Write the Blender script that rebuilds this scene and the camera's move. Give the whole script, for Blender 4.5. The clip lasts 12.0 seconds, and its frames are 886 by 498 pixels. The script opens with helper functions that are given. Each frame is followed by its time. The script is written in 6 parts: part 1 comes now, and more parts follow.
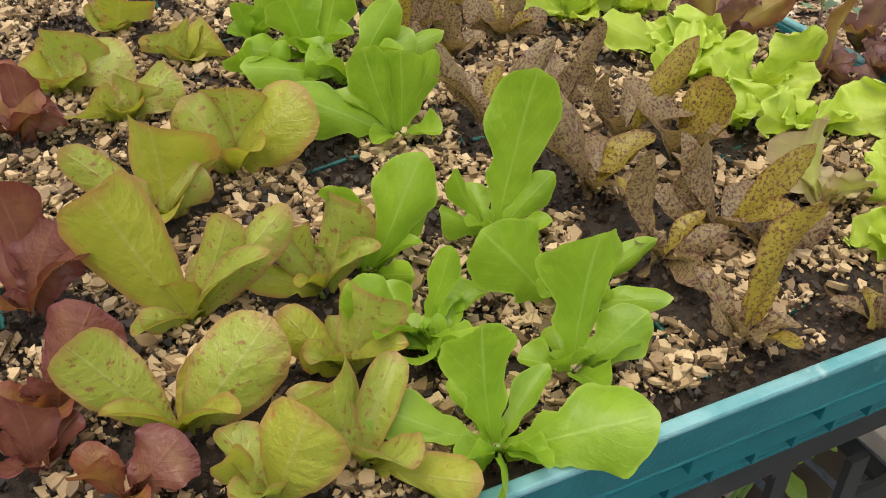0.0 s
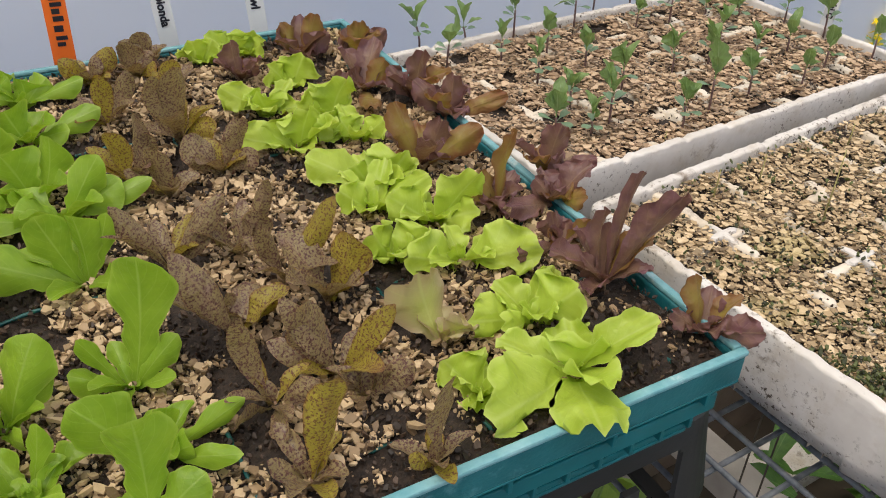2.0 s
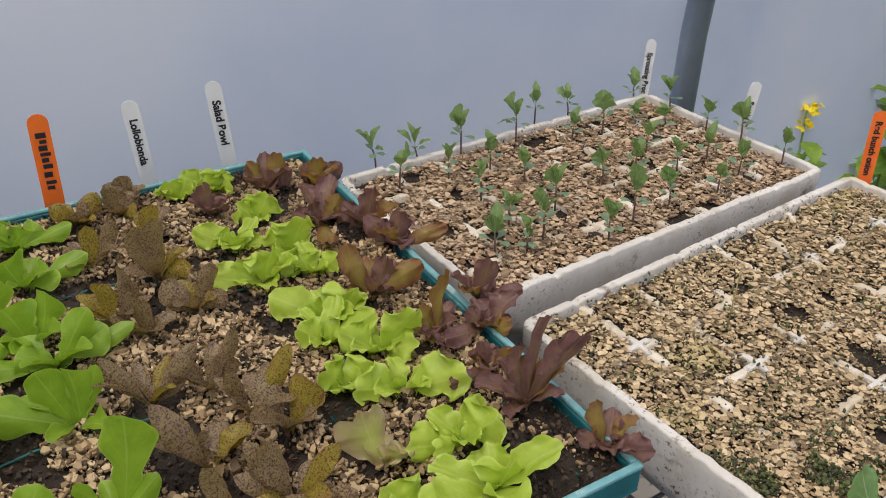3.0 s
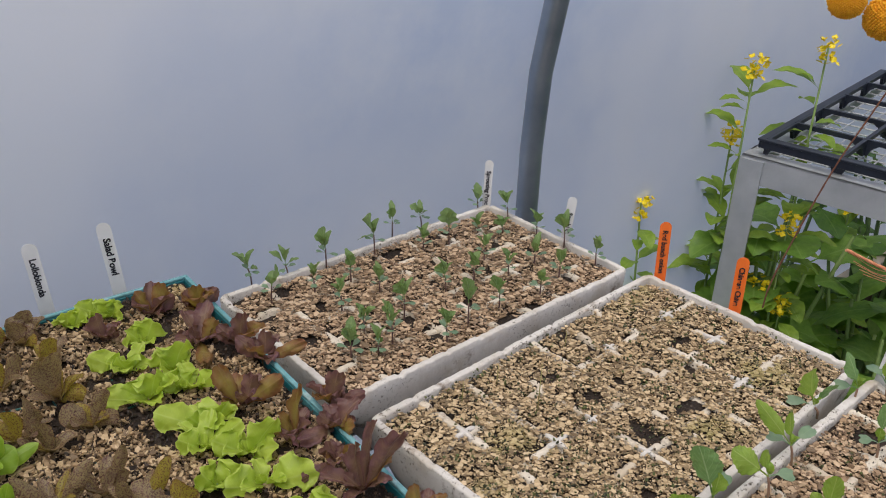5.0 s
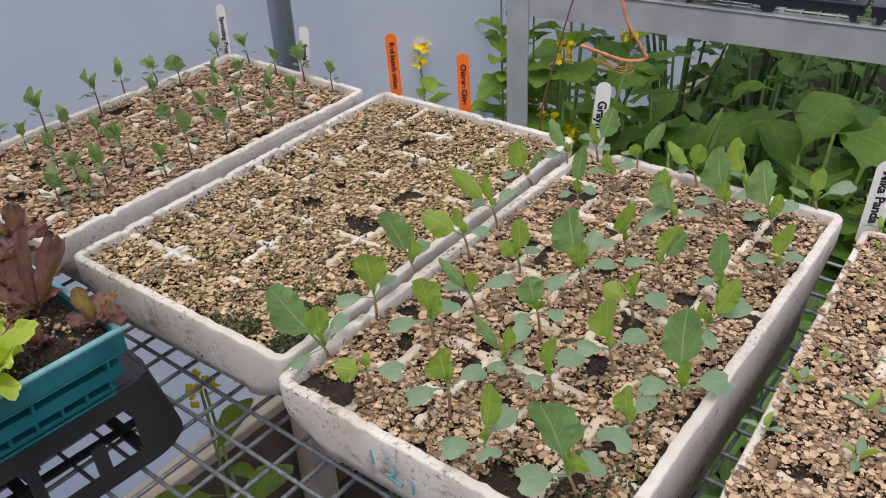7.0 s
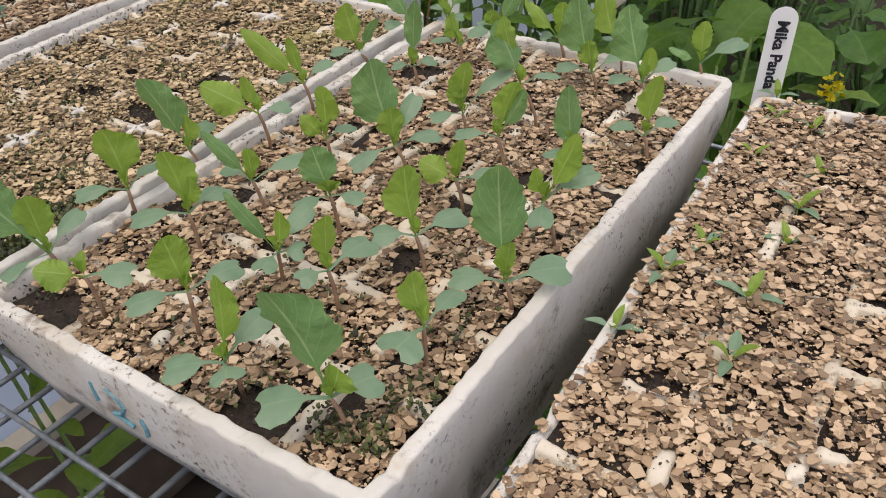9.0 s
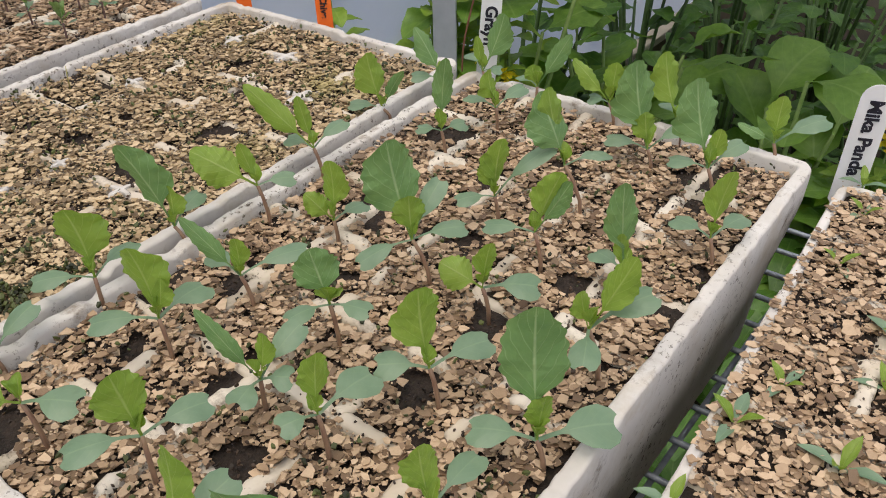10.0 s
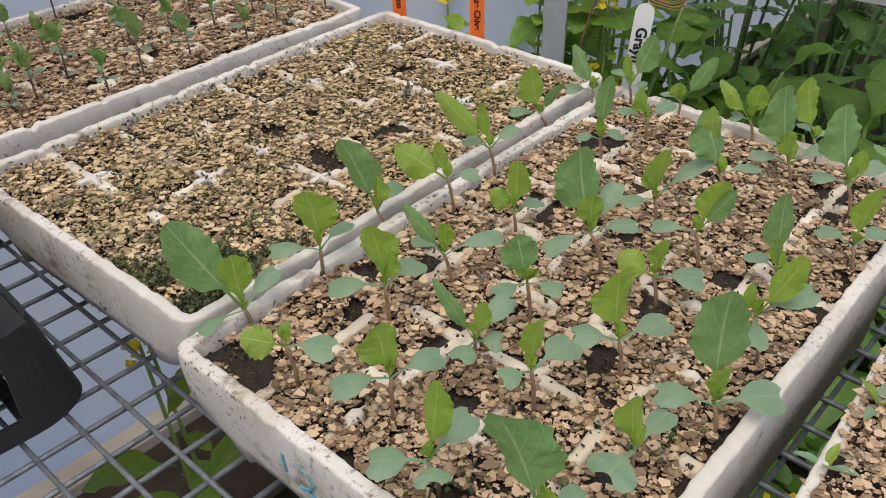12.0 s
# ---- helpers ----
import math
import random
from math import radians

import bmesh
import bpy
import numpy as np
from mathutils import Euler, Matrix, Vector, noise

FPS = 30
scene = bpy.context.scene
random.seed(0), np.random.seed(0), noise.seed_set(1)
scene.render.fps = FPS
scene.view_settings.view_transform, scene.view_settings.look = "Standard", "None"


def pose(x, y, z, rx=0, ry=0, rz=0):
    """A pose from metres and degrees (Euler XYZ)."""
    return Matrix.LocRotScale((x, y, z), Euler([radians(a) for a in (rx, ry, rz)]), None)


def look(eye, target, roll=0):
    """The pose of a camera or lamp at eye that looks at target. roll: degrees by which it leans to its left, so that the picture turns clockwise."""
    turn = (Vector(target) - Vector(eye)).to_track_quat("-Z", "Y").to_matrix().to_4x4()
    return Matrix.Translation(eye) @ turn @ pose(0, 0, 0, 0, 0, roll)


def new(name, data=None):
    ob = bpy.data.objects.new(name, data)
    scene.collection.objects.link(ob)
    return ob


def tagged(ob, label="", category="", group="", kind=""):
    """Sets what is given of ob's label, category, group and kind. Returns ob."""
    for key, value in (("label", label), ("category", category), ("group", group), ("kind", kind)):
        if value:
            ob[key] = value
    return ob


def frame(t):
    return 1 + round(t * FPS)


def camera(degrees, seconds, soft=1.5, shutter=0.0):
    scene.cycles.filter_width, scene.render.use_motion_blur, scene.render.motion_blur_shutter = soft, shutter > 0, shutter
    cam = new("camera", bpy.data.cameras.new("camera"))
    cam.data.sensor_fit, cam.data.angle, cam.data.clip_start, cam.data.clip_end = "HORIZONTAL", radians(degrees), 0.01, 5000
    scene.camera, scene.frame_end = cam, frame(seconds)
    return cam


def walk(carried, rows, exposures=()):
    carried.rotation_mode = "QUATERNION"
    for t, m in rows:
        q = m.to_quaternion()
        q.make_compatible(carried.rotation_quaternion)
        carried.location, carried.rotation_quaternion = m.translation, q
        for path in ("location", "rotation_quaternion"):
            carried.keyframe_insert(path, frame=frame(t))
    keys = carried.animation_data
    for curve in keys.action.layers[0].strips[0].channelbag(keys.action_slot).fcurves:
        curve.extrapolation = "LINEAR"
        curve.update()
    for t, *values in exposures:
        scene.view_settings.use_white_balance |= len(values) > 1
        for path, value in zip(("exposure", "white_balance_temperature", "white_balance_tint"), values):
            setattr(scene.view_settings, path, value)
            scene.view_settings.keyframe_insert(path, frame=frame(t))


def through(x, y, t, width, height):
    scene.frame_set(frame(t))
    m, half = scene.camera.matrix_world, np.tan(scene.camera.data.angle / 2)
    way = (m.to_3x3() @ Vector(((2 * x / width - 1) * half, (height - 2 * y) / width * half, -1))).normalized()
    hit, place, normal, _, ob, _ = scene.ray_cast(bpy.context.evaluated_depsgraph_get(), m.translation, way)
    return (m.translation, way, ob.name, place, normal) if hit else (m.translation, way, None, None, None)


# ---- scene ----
cam = camera(54.5, 12.0, soft=1.0)
PATH = [
    (0, (-0.382, -0.181, 1.056), (0.55, 1.108, -0.156), 2.0),
    (0.5, (-0.355, -0.205, 1.067), (0.611, 1.072, -0.132), 1.6),
    (1, (-0.329, -0.226, 1.085), (0.664, 1.041, -0.102), 1.9),
    (1.5, (-0.312, -0.238, 1.104), (0.711, 1.013, -0.074), 2.3),
    (2, (-0.295, -0.255, 1.121), (0.745, 1.0, -0.039), 2.1),
    (2.5, (-0.296, -0.27, 1.155), (0.774, 1.003, 0.044), 1.3),
    (3, (-0.3, -0.293, 1.192), (0.815, 0.992, 0.14), 0.9),
    (3.5, (-0.302, -0.325, 1.244), (0.888, 0.947, 0.261), 1.2),
    (3.7, (-0.303, -0.337, 1.255), (0.914, 0.924, 0.292), 1.2),
    (5.3, (-0.336, -0.403, 1.289), (1.01, 0.767, 0.383), 1.7),
    (5.5, (-0.333, -0.414, 1.289), (1.026, 0.733, 0.374), 1.6),
    (6, (-0.327, -0.446, 1.276), (1.055, 0.665, 0.352), 0.1),
    (6.5, (-0.299, -0.484, 1.241), (1.089, 0.563, 0.252), -2.2),
    (7, (-0.276, -0.521, 1.202), (1.137, 0.395, 0.123), -2.7),
    (7.5, (-0.255, -0.553, 1.179), (1.195, 0.254, 0.063), -2.4),
    (7.7, (-0.246, -0.565, 1.16), (1.199, 0.237, 0.033), -3.8),
    (9.3, (-0.14, -0.544, 1.091), (1.273, 0.248, -0.082), -2.4),
    (9.5, (-0.122, -0.538, 1.09), (1.29, 0.265, -0.077), -2.1),
    (10, (-0.09, -0.512, 1.09), (1.31, 0.335, -0.06), -1.1),
    (10.5, (-0.083, -0.483, 1.086), (1.294, 0.408, -0.057), -0.6),
    (11, (-0.1, -0.476, 1.09), (1.252, 0.452, -0.055), -0.4),
    (11.5, (-0.127, -0.477, 1.091), (1.203, 0.477, -0.058), -0.5),
    (12, (-0.167, -0.492, 1.121), (1.158, 0.472, -0.026), -0.6),
]
LIGHTNESS = [(0, 0.54, 6900, 8), (1.0, 0.42, 6800, 9), (2.0, 0.28, 6650, 12), (3.0, 0.02, 6500, 12), (3.6, -0.12, 6450, 13), (6.0, -0.13, 6400, 14), (7.0, 0.03, 6450, 15), (9.5, 0.0, 6500, 13), (12.0, 0.0, 6500, 12)]
walk(cam, [(t, look(eye, target, roll)) for t, eye, target, roll in PATH], exposures=LIGHTNESS)

# ---- daylight ----
world = bpy.data.worlds.new("sky")
scene.world = world
world.use_nodes = True
wn = world.node_tree
sky = wn.nodes.new("ShaderNodeTexSky")
sky.sky_type, sky.sun_disc = "NISHITA", False
sky.sun_elevation, sky.sun_rotation = radians(73), radians(275)
sky.air_density, sky.dust_density = 1.0, 3.0
wn.links.new(sky.outputs[0], wn.nodes["Background"].inputs[0])
wn.nodes["Background"].inputs[1].default_value = 0.128
sun_data = bpy.data.lights.new("sun", "SUN")
sun_data.energy, sun_data.angle, sun_data.color = 2.25, radians(50), (1.0, 0.92, 0.77)
sun = new("sun", sun_data)
sun.matrix_world = look((0, 0, 6), (0.62, -0.05, 4.0))

# ---- helpers of this scene ----
rng = random.Random(7)


def mesh_from(bm, name):
    me = bpy.data.meshes.new(name)
    bm.to_mesh(me)
    bm.free()
    return me


def part(name, bm, material, parent, label="", smooth=False):
    """One mesh object, under a thing, a part, or at top level."""
    me = bm if isinstance(bm, bpy.types.Mesh) else mesh_from(bm, name)
    if smooth:
        me.shade_smooth()
    if not me.materials:
        me.materials.append(material)
    ob = new(name, me)
    if parent:
        ob.parent = parent
    if label:
        ob["label"] = label
    return ob


def root(name, m, label, category, group="", kind=""):
    ob = new(name)
    ob.empty_display_size = 0.05
    ob.matrix_world = m
    return tagged(ob, label, category, group, kind)


def box(bm, x0, y0, z0, x1, y1, z1, bevel=0.0, seg=2):
    r = bmesh.ops.create_cube(bm, size=1.0, matrix=Matrix.Translation(((x0 + x1) / 2, (y0 + y1) / 2, (z0 + z1) / 2)) @ Matrix.Diagonal((abs(x1 - x0), abs(y1 - y0), abs(z1 - z0), 1)))
    if bevel:
        edges = list({e for v in r["verts"] for e in v.link_edges})
        bmesh.ops.bevel(bm, geom=edges, offset=bevel, segments=seg, affect="EDGES", profile=0.5)
    return bm


def boxes(*rows, bevel=0.0):
    bm = bmesh.new()
    for r in rows:
        box(bm, *r, bevel=bevel)
    return bm


def tube(bm, pts, radius, sides=8, radius_end=None, caps=True):
    """A round rod through the points."""
    pts = [Vector(p) for p in pts]
    radius_end = radius if radius_end is None else radius_end
    rings, side = [], None
    for i, p in enumerate(pts):
        d = (pts[min(i + 1, len(pts) - 1)] - pts[max(i - 1, 0)]).normalized()
        if side is None:
            side = d.orthogonal().normalized()
        side = (side - d * side.dot(d)).normalized()
        up = d.cross(side)
        r = radius + (radius_end - radius) * i / max(1, len(pts) - 1)
        rings.append([bm.verts.new(p + r * (math.cos(a) * side + math.sin(a) * up)) for a in [2 * math.pi * k / sides for k in range(sides)]])
    for a, b in zip(rings, rings[1:]):
        for k in range(sides):
            bm.faces.new((a[k], a[(k + 1) % sides], b[(k + 1) % sides], b[k]))
    if caps:
        bm.faces.new(rings[0][::-1])
        bm.faces.new(rings[-1])
    return bm


# ---- materials ----
def material(name):
    mat = bpy.data.materials.new(name)
    mat.use_nodes = True
    nt = mat.node_tree
    return mat, nt, nt.nodes["Principled BSDF"]


def node(nt, kind, **values):
    n = nt.nodes.new(kind)
    for k, v in values.items():
        n.inputs[k].default_value = v
    return n


def noise_fac(nt, scale, detail=3.0, coords="Object", rough=0.55):
    tc = nt.nodes.new("ShaderNodeTexCoord")
    n = node(nt, "ShaderNodeTexNoise", Scale=scale, Detail=detail, Roughness=rough)
    nt.links.new(tc.outputs[coords], n.inputs["Vector"])
    return n.outputs["Fac"]


def ramp(nt, fac, *stops):
    r = nt.nodes.new("ShaderNodeValToRGB")
    els = r.color_ramp.elements
    for i, (pos, col) in enumerate(stops):
        e = els[i] if i < 2 else els.new(pos)
        e.position, e.color = pos, (*col, 1)
    nt.links.new(fac, r.inputs[0])
    return r.outputs[0]


def mix(nt, fac, a, b, blend="MIX"):
    m = nt.nodes.new("ShaderNodeMix")
    m.data_type, m.blend_type = "RGBA", blend
    for socket, value in ((m.inputs[0], fac), (m.inputs[6], a), (m.inputs[7], b)):
        if isinstance(value, (int, float)):
            socket.default_value = value
        elif isinstance(value, tuple):
            socket.default_value = (*value, 1)
        else:
            nt.links.new(value, socket)
    return m.outputs[2]


def calc(nt, op, a, b=0.0, c=0.0):
    m = nt.nodes.new("ShaderNodeMath")
    m.operation = op
    for socket, value in zip(m.inputs, (a, b, c)):
        if isinstance(value, (int, float)):
            socket.default_value = value
        else:
            nt.links.new(value, socket)
    return m.outputs[0]


def bump(nt, bsdf, height, strength=0.3, distance=0.002):
    b = node(nt, "ShaderNodeBump", Strength=strength, Distance=distance)
    nt.links.new(height, b.inputs["Height"])
    nt.links.new(b.outputs[0], bsdf.inputs["Normal"])


def plain(name, dark, light, scale=40.0, rough=0.6, metal=0.0, bumpy=0.2, fine=300.0, stain=None, stain_at=0.62):
    """A surface with colour at two scales, grain and, where it has them, stains."""
    mat, nt, bsdf = material(name)
    col = ramp(nt, noise_fac(nt, scale, 4), (0.3, dark), (0.7, light))
    grain = noise_fac(nt, fine, 2)
    col = mix(nt, calc(nt, "MULTIPLY", grain, 0.35), col, dark)
    if stain:
        m = ramp(nt, noise_fac(nt, scale * 0.45, 6, rough=0.7), (stain_at, (0, 0, 0)), (stain_at + 0.08, (1, 1, 1)))
        col = mix(nt, m, col, stain)
    nt.links.new(col, bsdf.inputs["Base Color"])
    bsdf.inputs["Roughness"].default_value, bsdf.inputs["Metallic"].default_value = rough, metal
    bump(nt, bsdf, grain, bumpy, 0.001)
    return mat


def foam(name="bead_foam", low=(0.50, 0.46, 0.415), high=(0.66, 0.63, 0.595), stain_at=0.50):
    """White bead foam: small cells, smudges, brown stains and black grit in the pits."""
    mat, nt, bsdf = material(name)
    tc = nt.nodes.new("ShaderNodeTexCoord")
    vor = node(nt, "ShaderNodeTexVoronoi", Scale=300.0)
    nt.links.new(tc.outputs["Object"], vor.inputs["Vector"])
    col = ramp(nt, noise_fac(nt, 12, 5), (0.3, low), (0.62, high))
    dirt = ramp(nt, noise_fac(nt, 26, 8, rough=0.72), (stain_at, (0, 0, 0)), (stain_at + 0.20, (0.6, 0.6, 0.6)))
    col = mix(nt, dirt, col, (0.42, 0.34, 0.235))
    where = ramp(nt, noise_fac(nt, 17, 4, rough=0.6), (0.44, (0, 0, 0)), (0.62, (1, 1, 1)))
    speck = ramp(nt, noise_fac(nt, 280, 5, rough=0.7), (0.56, (0, 0, 0)), (0.63, (1, 1, 1)))
    grit = mix(nt, 1.0, where, speck, "MULTIPLY")
    col = mix(nt, grit, col, (0.075, 0.055, 0.035))
    smear = ramp(nt, noise_fac(nt, 24, 7, rough=0.7), (0.58, (0, 0, 0)), (0.68, (0.85, 0.85, 0.85)))
    col = mix(nt, smear, col, (0.17, 0.12, 0.08))
    nt.links.new(col, bsdf.inputs["Base Color"])
    bsdf.inputs["Roughness"].default_value = 0.8
    bump(nt, bsdf, calc(nt, "SUBTRACT", calc(nt, "MULTIPLY", vor.outputs["Distance"], 0.5), grit), 0.25, 0.0012)
    return mat


def flake_mat(name, pale, mid, dark, moss=None, moss_at=0.56):
    """Loose mineral flakes: each one its own shade, faintly layered."""
    mat, nt, bsdf = material(name)
    geo = nt.nodes.new("ShaderNodeNewGeometry")
    col = ramp(nt, geo.outputs["Random Per Island"], (0.0, dark), (0.17, tuple(0.44 * c for c in mid)), (0.40, mid), (0.72, pale), (0.95, tuple(min(0.85, 1.12 * c) for c in pale)), (1.0, tuple(min(0.9, 1.12 * c + 0.06 * (pale[0] > 0.3)) for c in pale)))
    col = mix(nt, calc(nt, "MULTIPLY", noise_fac(nt, 420, 5, rough=0.7), 0.55), col, tuple(0.55 * c for c in mid))
    if moss:
        m = ramp(nt, noise_fac(nt, 11, 5, rough=0.65), (moss_at, (0, 0, 0)), (moss_at + 0.14, (0.8, 0.8, 0.8)))
        col = mix(nt, m, col, moss)
    nt.links.new(col, bsdf.inputs["Base Color"])
    bsdf.inputs["Roughness"].default_value = 0.55
    bump(nt, bsdf, noise_fac(nt, 900, 4, rough=0.7), 0.6, 0.0006)
    return mat


def leaf_mat(name, base, light, vein, edge=None, speck=None, speck_scale=260.0, speck_at=0.55, through=0.35, gloss=0.42, tint=None, tint_at=0.5, edge_from=0.75, blister=0.35, rib_gain=0.42, vein_gain=0.16):
    """A leaf: two tones, a paler midrib and side veins, blotches and a tinted margin; light comes through it."""
    mat, nt, bsdf = material(name)
    uv = nt.nodes.new("ShaderNodeUVMap")
    sep = nt.nodes.new("ShaderNodeSeparateXYZ")
    nt.links.new(uv.outputs[0], sep.inputs[0])
    u, v = sep.outputs[0], calc(nt, "ABSOLUTE", calc(nt, "MULTIPLY_ADD", sep.outputs[1], 2.0, -1.0))
    info = nt.nodes.new("ShaderNodeObjectInfo")
    col = ramp(nt, noise_fac(nt, 80, 4), (0.3, base), (0.7, light))
    col = mix(nt, calc(nt, "MULTIPLY", info.outputs["Random"], 0.35), col, light)
    if tint:
        t = ramp(nt, noise_fac(nt, 75, 3), (tint_at, (0, 0, 0)), (tint_at + 0.22, (1, 1, 1)))
        col = mix(nt, t, col, tint)
    if edge:
        e = node(nt, "ShaderNodeMapRange", **{"From Min": edge_from, "From Max": 1.0})
        tip = calc(nt, "MAXIMUM", v, calc(nt, "MULTIPLY_ADD", u, 1.9, -0.9))
        nt.links.new(tip, e.inputs["Value"])
        col = mix(nt, calc(nt, "MULTIPLY", e.outputs[0], 0.75), col, edge)
    if speck:
        s = ramp(nt, noise_fac(nt, speck_scale, 4, rough=0.65), (speck_at, (0, 0, 0)), (speck_at + 0.09, (1, 1, 1)))
        col = mix(nt, s, col, speck)
    rib = node(nt, "ShaderNodeMapRange", **{"From Min": 0.07, "From Max": 0.015})
    nt.links.new(v, rib.inputs["Value"])
    wave = calc(nt, "SINE", calc(nt, "MULTIPLY", calc(nt, "SUBTRACT", u, calc(nt, "MULTIPLY", v, 0.35)), 44.0))
    side = node(nt, "ShaderNodeMapRange", **{"From Min": 0.93, "From Max": 1.0})
    nt.links.new(wave, side.inputs["Value"])
    veins = calc(nt, "MAXIMUM", calc(nt, "MULTIPLY", rib.outputs[0], rib_gain), calc(nt, "MULTIPLY", side.outputs[0], vein_gain))
    col = mix(nt, veins, col, vein)
    nt.links.new(col, bsdf.inputs["Base Color"])
    bsdf.inputs["Roughness"].default_value = gloss
    bump(nt, bsdf, calc(nt, "SUBTRACT", noise_fac(nt, 240, 3), calc(nt, "MULTIPLY", veins, 0.3)), blister, 0.0012)
    glow = nt.nodes.new("ShaderNodeBsdfTranslucent")
    bright = mix(nt, 1.0, col, (1.0, 1.0, 0.55), "MULTIPLY")
    nt.links.new(bright, glow.inputs["Color"])
    both = nt.nodes.new("ShaderNodeMixShader")
    both.inputs[0].default_value = through
    nt.links.new(bsdf.outputs[0], both.inputs[1])
    nt.links.new(glow.outputs[0], both.inputs[2])
    nt.links.new(both.outputs[0], nt.nodes["Material Output"].inputs[0])
    return mat


def film_mat():
    """Milky tunnel polythene: lets the daylight through, faintly creased."""
    mat, nt, bsdf = material("polythene")
    col = ramp(nt, noise_fac(nt, 1.3, 4, rough=0.55), (0.36, (0.68, 0.76, 0.89)), (0.60, (0.965, 0.975, 0.985)))
    haze = ramp(nt, noise_fac(nt, 6, 6, rough=0.6), (0.46, (0, 0, 0)), (0.70, (0.6, 0.6, 0.6)))
    col = mix(nt, haze, col, (0.93, 0.95, 0.965))
    nt.links.new(col, bsdf.inputs["Base Color"])
    bsdf.inputs["Roughness"].default_value = 0.35
    bump(nt, bsdf, noise_fac(nt, 5, 4), 0.25, 0.02)
    glow = nt.nodes.new("ShaderNodeBsdfTranslucent")
    nt.links.new(col, glow.inputs["Color"])
    both = nt.nodes.new("ShaderNodeMixShader")
    both.inputs[0].default_value = 0.88
    nt.links.new(bsdf.outputs[0], both.inputs[1])
    nt.links.new(glow.outputs[0], both.inputs[2])
    nt.links.new(both.outputs[0], nt.nodes["Material Output"].inputs[0])
    return mat


M_FOAM = foam()
M_FOAM_DIRTY = foam("dirty_bead_foam", (0.52, 0.43, 0.32), (0.70, 0.63, 0.53), 0.50)
M_FLAKE = flake_mat("vermiculite", (0.635, 0.46, 0.30), (0.41, 0.27, 0.158), (0.12, 0.062, 0.03))
M_FLAKE_OLD = flake_mat("mossy_vermiculite", (0.68, 0.515, 0.315), (0.46, 0.325, 0.175), (0.11, 0.064, 0.028), moss=(0.33, 0.285, 0.095), moss_at=0.58)
M_CRUMB = flake_mat("compost_litter", (0.085, 0.050, 0.030), (0.036, 0.022, 0.014), (0.010, 0.007, 0.005))
M_MOSS = flake_mat("moss", (0.10, 0.12, 0.028), (0.045, 0.055, 0.014), (0.015, 0.017, 0.006))
M_DARKSTEM = plain("dark_purple_stem", (0.10, 0.055, 0.055), (0.18, 0.11, 0.085), 80, 0.5)
M_FLAKE_PALE = flake_mat("pale_vermiculite", (0.60, 0.445, 0.265), (0.38, 0.255, 0.135), (0.10, 0.055, 0.024), moss=(0.36, 0.33, 0.10), moss_at=0.62)
M_SOIL = plain("compost", (0.009, 0.006, 0.0045), (0.046, 0.029, 0.019), 420, 0.9, bumpy=0.9, fine=900)
M_TEAL = plain("teal_plastic", (0.002, 0.100, 0.118), (0.008, 0.175, 0.20), 18, 0.40, bumpy=0.05, stain=(0.03, 0.19, 0.20), stain_at=0.62)
M_TEAL_RIM = plain("faded_teal_plastic", (0.07, 0.25, 0.285), (0.22, 0.41, 0.445), 70, 0.6, bumpy=0.35, fine=500, stain=(0.38, 0.50, 0.51), stain_at=0.58)
M_TEAL_BAND = plain("scuffed_teal_plastic", (0.004, 0.095, 0.112), (0.020, 0.165, 0.19), 45, 0.45, bumpy=0.25, fine=500, stain=(0.11, 0.29, 0.31), stain_at=0.58)
M_NET = plain("teal_net", (0.0, 0.06, 0.06), (0.01, 0.11, 0.10), 60, 0.4)
M_BLACK = plain("black_plastic", (0.016, 0.017, 0.017), (0.034, 0.035, 0.035), 14, 0.5, bumpy=0.1, stain=(0.055, 0.052, 0.046), stain_at=0.60)
M_NAVY = plain("blue_black_plastic", (0.010, 0.013, 0.022), (0.022, 0.028, 0.042), 20, 0.38, bumpy=0.05)
M_TABLEWIRE = plain("bright_wire", (0.45, 0.47, 0.49), (0.62, 0.64, 0.66), 60, 0.45, 0.4)
M_WIRE = plain("galvanised_wire", (0.15, 0.17, 0.20), (0.36, 0.39, 0.43), 160, 0.5, 0.45, bumpy=0.4, stain=(0.55, 0.57, 0.60), stain_at=0.66)
M_ALU = plain("aluminium", (0.40, 0.42, 0.44), (0.56, 0.58, 0.60), 16, 0.5, 0.45, bumpy=0.15, stain=(0.42, 0.26, 0.13), stain_at=0.74)
M_PIPE = plain("galvanised_pipe", (0.20, 0.24, 0.29), (0.33, 0.37, 0.42), 14, 0.34, 0.75, bumpy=0.15)
M_WOOD = plain("old_board", (0.075, 0.052, 0.038), (0.19, 0.135, 0.095), 14, 0.85, bumpy=0.5)
M_PALEWOOD = plain("weathered_batten", (0.36, 0.31, 0.25), (0.55, 0.49, 0.41), 14, 0.8, bumpy=0.4)
M_EARTH = plain("earth", (0.022, 0.017, 0.012), (0.075, 0.056, 0.04), 7, 0.95, bumpy=0.9, fine=60)
M_WHITE = plain("white_label", (0.66, 0.67, 0.68), (0.80, 0.80, 0.80), 30, 0.4, bumpy=0.03)
M_ORANGE = plain("orange_label", (0.80, 0.14, 0.015), (0.90, 0.20, 0.03), 30, 0.4, bumpy=0.03)
M_INK = plain("ink", (0.006, 0.006, 0.012), (0.016, 0.016, 0.03), 300, 0.5)
M_BLUEINK = plain("blue_marker", (0.07, 0.22, 0.29), (0.22, 0.38, 0.43), 500, 0.7)
